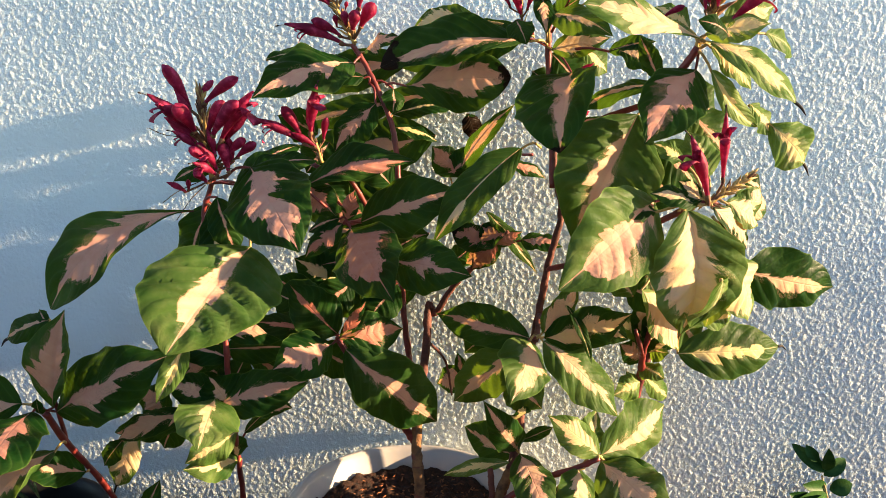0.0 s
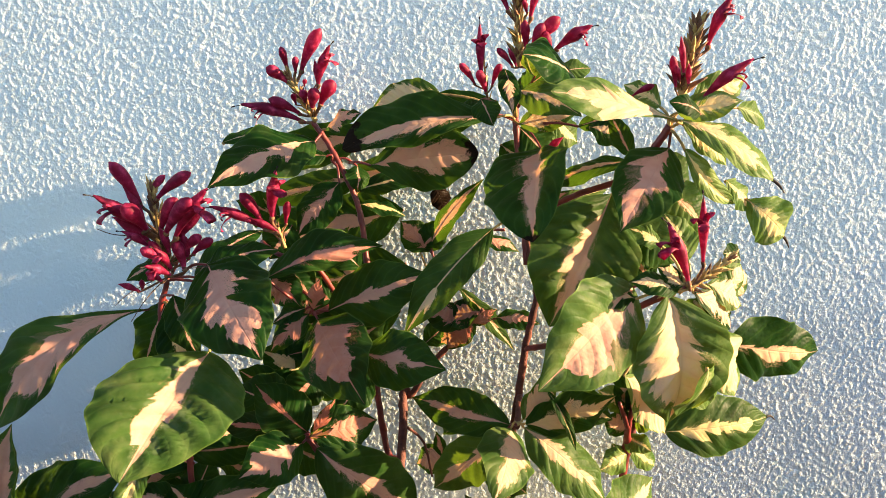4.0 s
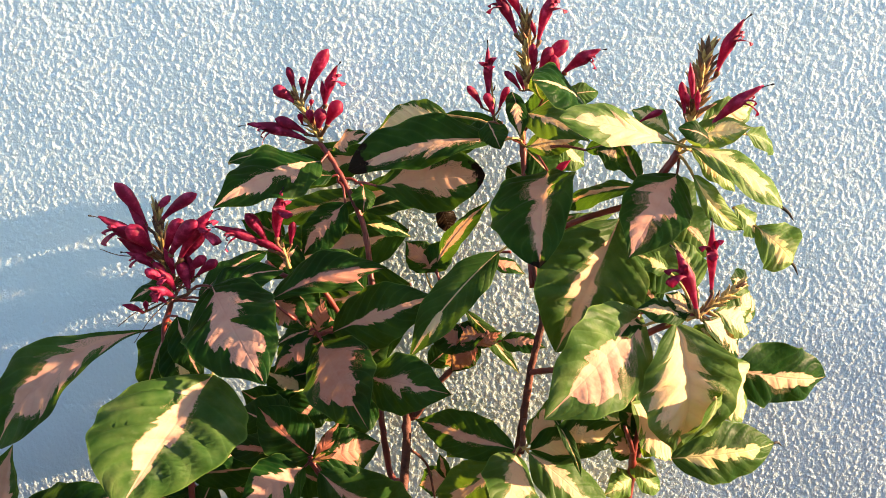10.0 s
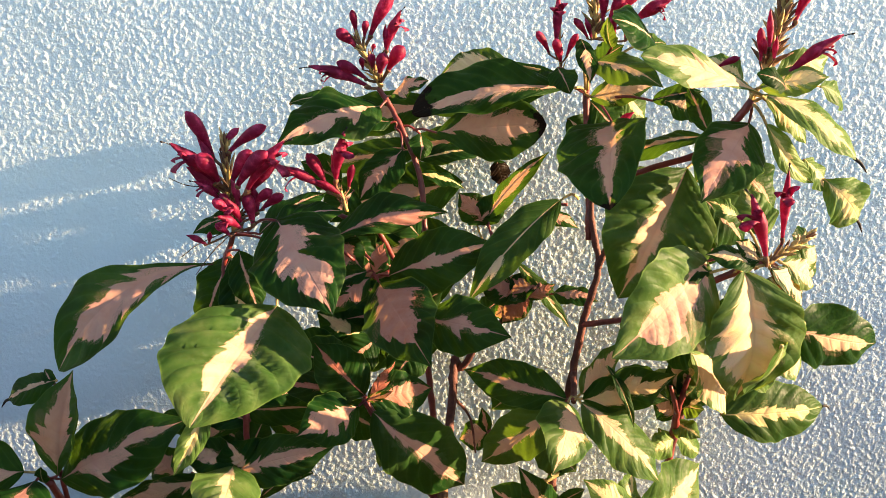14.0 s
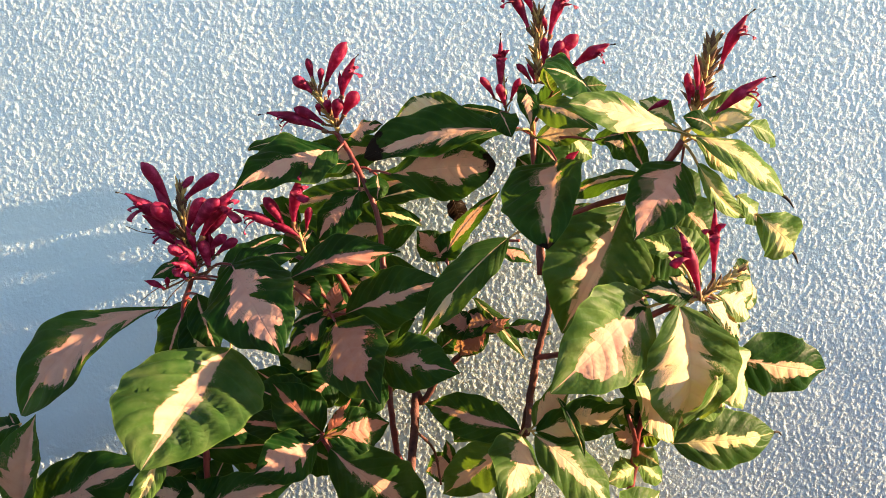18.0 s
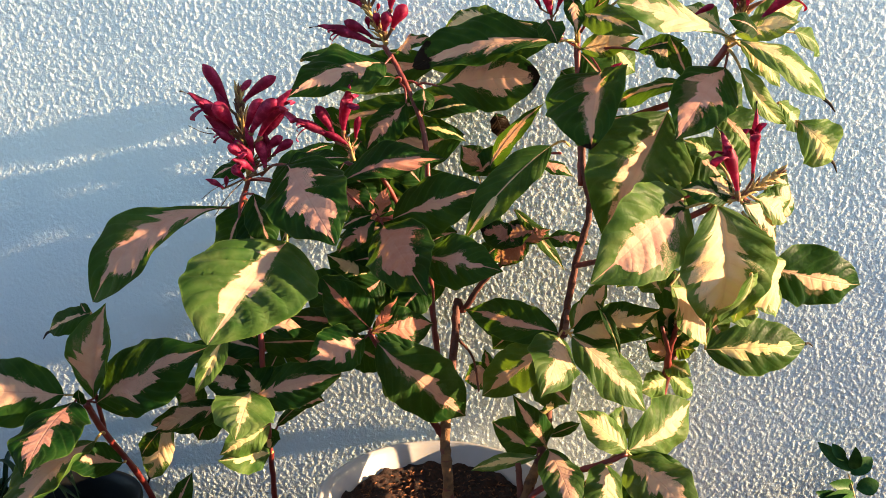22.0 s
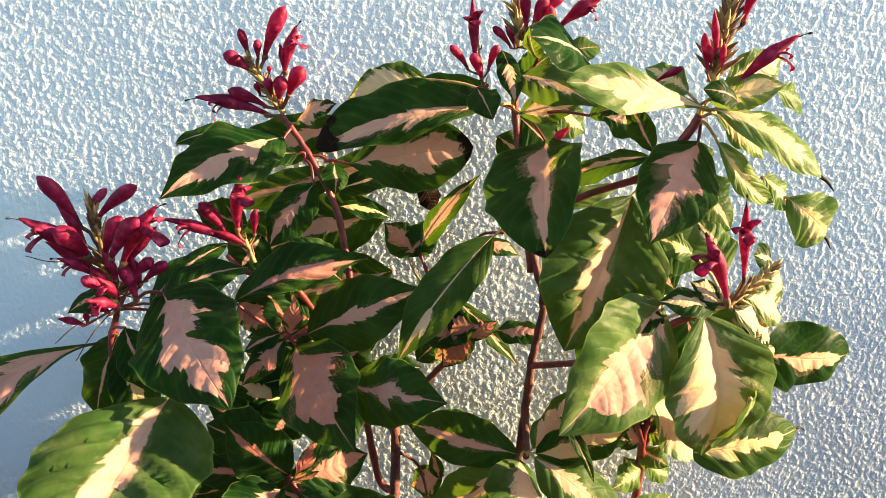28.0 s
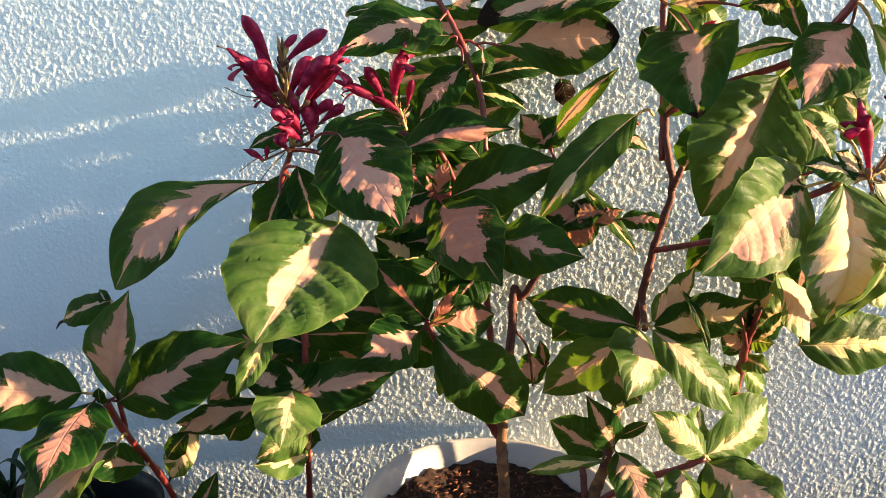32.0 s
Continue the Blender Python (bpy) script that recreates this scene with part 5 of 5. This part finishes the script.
stem(low, [(-0.468, -0.250, 0.395), (-0.465, -0.260, 0.424), (-0.459, -0.280, 0.463)], 0.0030, 0.0025, REDSTEM)
leaf(low, (-0.487, -0.300, 0.469), (-0.630, -0.320, 0.481), 0.083, face=(-0.1, -1, 0.5), blotch=0.75, warm=0.5, stalk=(-0.466, -0.29, 0.456))
leaf(low, (-0.470, -0.310, 0.464), (-0.471, -0.420, 0.425), 0.082, face=(0, -1, 0.5), blotch=0.7, warm=0.26, stalk=(-0.466, -0.29, 0.456))
leaf(low, (-0.456, -0.290, 0.460), (-0.432, -0.285, 0.582), 0.066, face=(0.1, -1, 0.1), fold=(0.3, 0.5), wave=0.6, blotch=0.8, patch=(0.1, 1, 1.2, 0.6), warm=0.3, sun_tone=0.25, peak=0.55, roll=0.6, stalk=(-0.466, -0.29, 0.456))
leaf(low, (-0.458, -0.280, 0.450), (-0.302, -0.300, 0.534), 0.088, face=(-0.1, -1, 0.4), bend=0.1, blotch=0.7, patch=(0.12, 0.95, 0.6, 0.9), warm=0.42, stalk=(-0.466, -0.29, 0.456))
leaf(low, (-0.455, -0.300, 0.408), (-0.506, -0.420, 0.348), 0.090, face=(-0.3, -1, 0.7), bend=0.12, fold=0.1, wave=0.9, blotch=0.7, warm=0.5, sun_tone=0.36, roll=-0.5, stalk=(-0.463, -0.26, 0.399))
leaf(low, (-0.464, -0.220, 0.336), (-0.532, -0.260, 0.368), 0.047, face=(0, -1, 0.6), blotch=0.3, warm=0.5, stalk=(-0.462, -0.22, 0.337))
leaf(low, (-0.460, -0.270, 0.565), (-0.534, -0.245, 0.531), 0.035, face=(-0.2, -1, 0.5), blotch=0.3, warm=0.6, dead=0.96, hook=0.012)
leaf(low, (-0.462, -0.270, 0.560), (-0.477, -0.260, 0.575), 0.014, face=(0, -1, 0.3), blotch=0.2)
leaf(low, (-0.466, -0.300, 0.456), (-0.462, -0.310, 0.481), 0.016, face=(0, -1, 0.3), blotch=0, warm=1)
leaf(low, (-0.457, -0.100, 0.164), (-0.428, -0.080, 0.246), 0.042, face=(-0.2, -1, 0.2), blotch=0.3, warm=0.5)
leaf(low, (-0.464, -0.100, 0.164), (-0.472, -0.100, 0.195), 0.014, face=(-0.2, -1, 0.2), blotch=1.2, warm=0.7)
second = thing("young_shrub", "young shrub with mottled leaves on a thin red stem", "plant", (-0.285, -0.115, 0.09))
stem(second, [(-0.285, -0.115, 0.090), (-0.283, -0.125, 0.207), (-0.272, -0.170, 0.314), (-0.259, -0.220, 0.389), (-0.250, -0.260, 0.469), (-0.250, -0.260, 0.529), (-0.254, -0.250, 0.578), (-0.272, -0.240, 0.640), (-0.275, -0.235, 0.688), (-0.262, -0.235, 0.730)], 0.0040, 0.0030, REDSTEM)
leaf(second, (-0.266, -0.235, 0.702), (-0.308, -0.220, 0.605), 0.056, face=(-0.1, -1, 0.3), blotch=0.1, stalk=(-0.281, -0.225, 0.693))
leaf(second, (-0.258, -0.245, 0.697), (-0.250, -0.240, 0.603), 0.050, face=(0.1, -1, 0.3), blotch=0.3, warm=0.9, stalk=(-0.281, -0.225, 0.693))
leaf(second, (-0.253, -0.250, 0.712), (-0.233, -0.250, 0.642), 0.042, face=(0.1, -1, 0.3), blotch=0.2, stalk=(-0.281, -0.225, 0.693))
leaf(second, (-0.283, -0.228, 0.693), (-0.434, -0.310, 0.591), 0.098, face=(-0.05, -1, 0.3), bend=0.08, fold=(0.4, -0.1), wave=0.7, blotch=0.8, patch=(0.1, 0.92, 1.1, 0.85), warm=0.32, sun_tone=0.14, peak=0.68, sides=(0.95, 0.9), sway=0.14, blunt=0.75, roll=-0.4, stalk=(-0.281, -0.225, 0.693), label='long drooping leaf with wavy edges')
leaf(second, (-0.205, -0.270, 0.750), (-0.132, -0.368, 0.674), 0.100, face=(0.05, -1, 0.55), bend=0.1, fold=(-0.1, -0.2), blotch=0.9, patch=(0.12, 0.98, 1, 0.9), warm=0.36, blunt=0.4, stalk=(-0.243, -0.247, 0.734))
leaf(second, (-0.197, -0.315, 0.666), (-0.253, -0.430, 0.582), 0.129, face=(0.15, -1, 0.5), bend=0.07, fold=(-0.02, 0.28), wave=0.5, blotch=0.42, patch=(0.03, 0.9, 0.5, 0.95), warm=0.5, sun_tone=0.4, peak=0.46, blunt=0.6, lean=0.13, relief=0.38, stalk=(-0.205, -0.304, 0.686))
leaf(second, (-0.263, -0.350, 0.567), (-0.294, -0.370, 0.502), 0.027, face=(0.5, -1, 0.3), bend=0.06, fold=0.4, blotch=0.35, warm=0.95, sun_tone=0.7, stalk=(-0.241, -0.314, 0.552))
leaf(second, (-0.249, -0.235, 0.751), (-0.304, -0.250, 0.731), 0.033, face=(0, -1, 1.2), blotch=0.2, stalk=(-0.262, -0.235, 0.727))
leaf(second, (-0.237, -0.220, 0.727), (-0.171, -0.140, 0.767), 0.039, face=(0.1, -1, 1.3), blotch=0.15, stalk=(-0.262, -0.235, 0.727))
leaf(second, (-0.228, -0.240, 0.725), (-0.141, -0.200, 0.752), 0.047, face=(-0.2, -1, 1), bend=0.15, blotch=0.1, stalk=(-0.262, -0.235, 0.727))
leaf(second, (-0.264, -0.200, 0.345), (-0.315, -0.260, 0.363), 0.047, face=(-0.2, -1, 0.4), blotch=0.5, warm=0.9, sun_tone=0.45, stalk=(-0.264, -0.2, 0.342))
leaf(second, (-0.264, -0.200, 0.351), (-0.262, -0.220, 0.397), 0.031, face=(0.3, -1, 0.3), blotch=0.5, warm=0.8, stalk=(-0.264, -0.2, 0.342))
leaf(second, (-0.261, -0.280, 0.469), (-0.252, -0.370, 0.448), 0.075, face=(0.35, -1, 0.6), blotch=0.35, warm=0.8, sun_tone=0.68, stalk=(-0.246, -0.27, 0.458))
leaf(second, (-0.266, -0.270, 0.456), (-0.146, -0.280, 0.494), 0.057, face=(-0.1, -1, 0.5), blotch=0.65, warm=0.42, stalk=(-0.246, -0.27, 0.458))
leaf(second, (-0.253, -0.200, 0.385), (-0.151, -0.250, 0.481), 0.019, face=(-0.6, -1, 0.2), blotch=0.2, stalk=(-0.264, -0.2, 0.342))
leaf(second, (-0.257, -0.270, 0.469), (-0.321, -0.280, 0.488), 0.044, face=(-0.1, -1, 0.5), blotch=0.5, warm=0.5, stalk=(-0.246, -0.27, 0.458))
leaf(second, (-0.252, -0.260, 0.465), (-0.239, -0.220, 0.501), 0.047, face=(0.1, -1, 0.2), blotch=0.05, stalk=(-0.246, -0.27, 0.458))
leaf(second, (-0.297, -0.260, 0.446), (-0.431, -0.200, 0.382), 0.046, face=(0, -1, -0.3), blotch=0.8, warm=0.3, stalk=(-0.254, -0.269, 0.456))
leaf(second, (-0.432, -0.120, 0.361), (-0.495, -0.090, 0.234), 0.042, face=(0.3, -1, 0.2), wave=1.2, blotch=1.6, warm=0.75, sun_tone=0.81, peak=0.55, dead=0.9, hook=0.012, label='yellowing leaf that hangs down')
leaf(second, (-0.250, -0.260, 0.514), (-0.375, -0.220, 0.498), 0.042, face=(0, -1, 0.1), blotch=0.8, warm=0.3, stalk=(-0.25, -0.26, 0.514))
leaf(second, (-0.247, -0.260, 0.514), (-0.328, -0.240, 0.536), 0.043, face=(0, -1, 0.5), blotch=0.2, stalk=(-0.25, -0.26, 0.514))
leaf(second, (-0.346, -0.220, 0.419), (-0.386, -0.200, 0.451), 0.046, face=(0, -1, 0.3), blotch=0.7, warm=0.4)
leaf(second, (-0.255, -0.240, 0.537), (-0.175, -0.200, 0.534), 0.044, face=(0, -1, 0.9), blotch=0.7, warm=0.5)
leaf(second, (-0.266, -0.230, 0.515), (-0.172, -0.200, 0.508), 0.042, face=(0, -1, 0.4), blotch=0.1)
leaf(second, (-0.254, -0.240, 0.477), (-0.307, -0.220, 0.499), 0.052, face=(0, -1, 0.3), blotch=0.15)
leaf(second, (-0.261, -0.230, 0.457), (-0.324, -0.220, 0.468), 0.046, face=(0, -1, 0.2), blotch=0.2)
leaf(second, (-0.240, -0.250, 0.465), (-0.177, -0.240, 0.440), 0.044, face=(0, -1, 0.3), blotch=0.8, warm=0.5)
leaf(second, (-0.294, -0.270, 0.450), (-0.402, -0.250, 0.398), 0.032, face=(0.1, -1, 0.6), bend=0.14, blotch=1, warm=0.6, dead=0.95)
leaf(second, (-0.395, -0.250, 0.398), (-0.428, -0.240, 0.356), 0.027, face=(-0.2, -1, 0.1), blotch=0.05)
leaf(second, (-0.254, -0.230, 0.402), (-0.313, -0.260, 0.371), 0.045, face=(0.3, -1, 0.2), blotch=0.3, warm=0.9, sun_tone=0.72)
leaf(second, (-0.330, -0.220, 0.428), (-0.365, -0.200, 0.360), 0.047, face=(0.1, -1, 0.2), blotch=0.1)
leaf(second, (-0.246, -0.270, 0.458), (-0.267, -0.280, 0.498), 0.063, face=(0.1, -1, 0.4), blotch=0.4, warm=0.6)
stem(second, [(-0.268, -0.260, 0.783), (-0.299, -0.270, 0.786), (-0.316, -0.280, 0.795)], 0.0006, 0.0004, THREAD)
stem(second, [(-0.265, -0.250, 0.727), (-0.280, -0.260, 0.711), (-0.299, -0.260, 0.686)], 0.0006, 0.0004, THREAD)
stem(second, [(-0.267, -0.250, 0.733), (-0.295, -0.260, 0.720), (-0.310, -0.270, 0.708)], 0.0006, 0.0004, THREAD)
stem(second, [(-0.253, -0.270, 0.756), (-0.225, -0.280, 0.749), (-0.199, -0.280, 0.750)], 0.0006, 0.0004, THREAD)
head = spike(second, (-0.257, -0.250, 0.734), (-0.263, -0.254, 0.833), seed=1, bracts=46, r=0.0065, dark=0.55)
floret(head, (-0.275, -0.255, 0.814), (-0.296, -0.275, 0.864), 0.0159, "bud", 0.05)
floret(head, (-0.260, -0.255, 0.819), (-0.212, -0.275, 0.850), 0.0143, "bud", 0.05)
floret(head, (-0.268, -0.253, 0.823), (-0.247, -0.253, 0.847), 0.0090, "bud", 0.05)
floret(head, (-0.269, -0.265, 0.784), (-0.305, -0.300, 0.832), 0.0174, "open", 0.05)
floret(head, (-0.274, -0.255, 0.797), (-0.289, -0.265, 0.838), 0.0117, "point", 0.05)
floret(head, (-0.265, -0.270, 0.788), (-0.277, -0.300, 0.820), 0.0199, "bud", 0.05)
floret(head, (-0.268, -0.262, 0.775), (-0.296, -0.282, 0.807), 0.0159, "point", 0.05)
floret(head, (-0.264, -0.265, 0.767), (-0.287, -0.285, 0.792), 0.0101, "open", 0.05)
floret(head, (-0.254, -0.265, 0.788), (-0.226, -0.285, 0.824), 0.0179, "bud", 0.05)
floret(head, (-0.248, -0.270, 0.783), (-0.206, -0.300, 0.824), 0.0188, "bud", 0.05)
floret(head, (-0.238, -0.272, 0.777), (-0.188, -0.302, 0.835), 0.0178, "open", 0.05)
floret(head, (-0.238, -0.262, 0.775), (-0.197, -0.282, 0.814), 0.0149, "point", 0.05)
floret(head, (-0.235, -0.260, 0.761), (-0.209, -0.270, 0.782), 0.0123, "bud", 0.05)
floret(head, (-0.224, -0.260, 0.759), (-0.197, -0.270, 0.777), 0.0123, "bud", 0.05)
floret(head, (-0.254, -0.270, 0.753), (-0.267, -0.290, 0.773), 0.0126, "bud", 0.05)
floret(head, (-0.252, -0.265, 0.754), (-0.264, -0.275, 0.778), 0.0107, "bud", 0.05)
floret(head, (-0.238, -0.285, 0.741), (-0.255, -0.315, 0.759), 0.0120, "open", 0.05)
floret(head, (-0.240, -0.278, 0.745), (-0.250, -0.298, 0.775), 0.0110, "open", 0.05)
floret(head, (-0.258, -0.262, 0.730), (-0.271, -0.272, 0.745), 0.0108, "bud", 0.05)
floret(head, (-0.233, -0.262, 0.741), (-0.237, -0.272, 0.778), 0.0150, "bud", 0.05)
floret(head, (-0.246, -0.266, 0.761), (-0.251, -0.276, 0.794), 0.0106, "point", 0.05)
floret(head, (-0.229, -0.258, 0.754), (-0.230, -0.268, 0.786), 0.0118, "point", 0.05)
floret(head, (-0.287, -0.255, 0.719), (-0.304, -0.270, 0.732), 0.0089, "point", 0.05)
floret(head, (-0.284, -0.255, 0.721), (-0.278, -0.270, 0.736), 0.0074, "point", 0.05)
third = thing("young_shrub", "young shrub with yellowish sunlit leaves on red stems", "plant", (0.30, -0.14, 0.15))
stem(third, [(0.290, -0.130, 0.150), (0.269, -0.120, 0.225), (0.293, -0.080, 0.343), (0.307, -0.070, 0.412), (0.319, -0.060, 0.453), (0.318, -0.060, 0.515)], 0.0055, 0.0050, REDSTEM)
stem(third, [(0.315, -0.150, 0.150), (0.295, -0.140, 0.217), (0.303, -0.150, 0.288)], 0.0050, 0.0040, REDSTEM)
stem(third, [(0.305, -0.070, 0.414), (0.304, -0.090, 0.466), (0.312, -0.100, 0.517)], 0.0056, 0.0030, REDSTEM)
stem(third, [(0.303, -0.090, 0.459), (0.288, -0.100, 0.502)], 0.0040, 0.0025, REDSTEM)
leaf(third, (0.315, -0.060, 0.459), (0.344, -0.080, 0.460), 0.035, face=(0.3, -1, 0.1), blotch=0.1, warm=0.9, sun_tone=0.63, stalk=(0.313, -0.06, 0.454))
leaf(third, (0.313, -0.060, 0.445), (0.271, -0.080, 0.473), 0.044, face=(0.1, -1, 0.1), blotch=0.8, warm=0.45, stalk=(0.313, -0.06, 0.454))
leaf(third, (0.309, -0.060, 0.419), (0.365, -0.020, 0.362), 0.037, face=(0.4, -1, 0.3), blotch=0.4, warm=1, sun_tone=0.72, stalk=(0.313, -0.06, 0.454))
leaf(third, (0.306, -0.060, 0.378), (0.288, -0.060, 0.423), 0.035, face=(0.4, -1, 0.3), blotch=0.9, warm=0.7, sun_tone=0.63, stalk=(0.31, -0.06, 0.423))
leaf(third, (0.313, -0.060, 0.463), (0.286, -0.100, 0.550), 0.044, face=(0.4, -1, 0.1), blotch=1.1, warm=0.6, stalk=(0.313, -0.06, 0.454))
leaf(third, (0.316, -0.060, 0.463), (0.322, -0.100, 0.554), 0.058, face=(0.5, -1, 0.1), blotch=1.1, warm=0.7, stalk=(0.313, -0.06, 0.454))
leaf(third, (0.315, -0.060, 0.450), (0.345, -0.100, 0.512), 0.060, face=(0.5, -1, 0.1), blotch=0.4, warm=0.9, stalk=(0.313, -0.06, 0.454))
leaf(third, (0.309, -0.070, 0.414), (0.260, -0.100, 0.401), 0.040, face=(0.5, -1, 0.3), blotch=0.5, warm=0.9, sun_tone=0.81, stalk=(0.313, -0.06, 0.454))
leaf(third, (0.316, -0.070, 0.476), (0.350, -0.100, 0.546), 0.062, face=(0.6, -1, 0.2), blotch=0.5, warm=0.9, sun_tone=0.81, stalk=(0.313, -0.06, 0.454))
leaf(third, (0.307, -0.070, 0.484), (0.258, -0.100, 0.521), 0.037, face=(0.4, -1, 0.2), blotch=0.6, warm=0.9, sun_tone=0.72, stalk=(0.313, -0.06, 0.454))
leaf(third, (0.304, -0.070, 0.436), (0.334, -0.100, 0.427), 0.037, face=(0.6, -1, 0.3), blotch=0.3, warm=1, sun_tone=0.81, stalk=(0.313, -0.06, 0.454))

# ---- seedling and strap-leaved plant ----
def oval(plant, base, tip, width, face):
    """A small plain green leaf with a notch of a midrib."""
    base, tip = Vector(base), Vector(tip)
    d = tip - base
    up = Vector(face)
    up = (up - d.normalized() * up.dot(d.normalized())).normalized()
    sd = d.normalized().cross(up)
    verts, faces = [], []
    for i in range(13):
        u = i / 12
        s = max(math.sin(math.pi * u**0.9) ** 0.7 if 0 < u < 1 else 0, 0.02) * width / 2
        for v in (-1, -0.5, 0, 0.5, 1):
            verts.append(base + d * u + sd * (v * s) + up * (abs(v) * s * 0.35 + d.length * 0.25 * u * (1 - u)))
    for i in range(12):
        for j in range(4):
            a = i * 5 + j
            faces.append((a, a + 1, a + 6, a + 5))
    return part("leaf", verts, faces, SMALL_LEAF, plant)


seedling = thing("seedling", "small seedling with rounded dark green leaves", "plant", (0.60, -0.12, 0.17))

oval(seedling, (0.603, -0.060, 0.260), (0.560, -0.030, 0.293), 0.022, (-0.3, -1.0, 0.35))
oval(seedling, (0.603, -0.060, 0.264), (0.592, -0.080, 0.311), 0.019, (-0.3, -1.0, 0.35))
oval(seedling, (0.588, -0.060, 0.278), (0.572, -0.050, 0.301), 0.017, (-0.3, -1.0, 0.35))
oval(seedling, (0.600, -0.060, 0.255), (0.635, -0.050, 0.279), 0.023, (-0.3, -1.0, 0.35))
oval(seedling, (0.606, -0.060, 0.236), (0.559, -0.080, 0.250), 0.022, (-0.3, -1.0, 0.35))
oval(seedling, (0.603, -0.070, 0.222), (0.557, -0.110, 0.234), 0.023, (-0.3, -1.0, 0.35))
oval(seedling, (0.617, -0.070, 0.213), (0.570, -0.120, 0.219), 0.023, (-0.3, -1.0, 0.35))
oval(seedling, (0.605, -0.070, 0.227), (0.527, -0.100, 0.215), 0.034, (-0.3, -1.0, 0.35))
oval(seedling, (0.578, -0.070, 0.221), (0.535, -0.090, 0.241), 0.020, (-0.3, -1.0, 0.35))
oval(seedling, (0.610, -0.070, 0.199), (0.636, -0.100, 0.199), 0.024, (-0.3, -1.0, 0.35))
oval(seedling, (0.598, -0.080, 0.195), (0.547, -0.100, 0.190), 0.026, (-0.3, -1.0, 0.35))
oval(seedling, (0.611, -0.060, 0.231), (0.644, -0.060, 0.242), 0.027, (-0.3, -1.0, 0.35))
stem(seedling, [(0.600, -0.120, 0.172), (0.603, -0.080, 0.214), (0.597, -0.060, 0.255)], 0.0022, 0.0012, GREENSTEM)


strap_plant = thing("strap_leaved_plant", "tuft of narrow dark green strap leaves", "plant", (-0.62, -0.20, 0.2))
rnd = random.Random(21)
for k in range(26):
    a = rnd.uniform(0, 6.28)
    root = Vector((-0.655 + rnd.uniform(-0.025, 0.025), -0.2 + rnd.uniform(-0.03, 0.03), 0.2))
    reach = rnd.uniform(0.06, 0.13)
    d = Vector((math.cos(a), 0.6 * math.sin(a) - 0.2, 0)) * reach
    line = spline([root, root + d * 0.3 + Vector((0, 0, rnd.uniform(0.06, 0.10))), root + d * 0.75 + Vector((0, 0, rnd.uniform(0.07, 0.12))), root + d * 1.1 + Vector((0, 0, rnd.uniform(0.0, 0.07)))], 5)
    sd = Vector((-d.y, d.x, 0)).normalized()
    w = rnd.uniform(0.004, 0.007)
    verts, faces = [], []
    for i, p in enumerate(line):
        s = w * (1 - (i / (len(line) - 1)) ** 3) + 0.0003
        verts += [p - sd * s + Vector((0, 0, s * 0.5)), p, p + sd * s + Vector((0, 0, s * 0.5))]
    for i in range(len(line) - 1):
        for j in range(2):
            q = i * 3 + j
            faces.append((q, q + 1, q + 4, q + 3))
    part("strap_leaf", verts, faces, GRASS_BLADE, strap_plant)
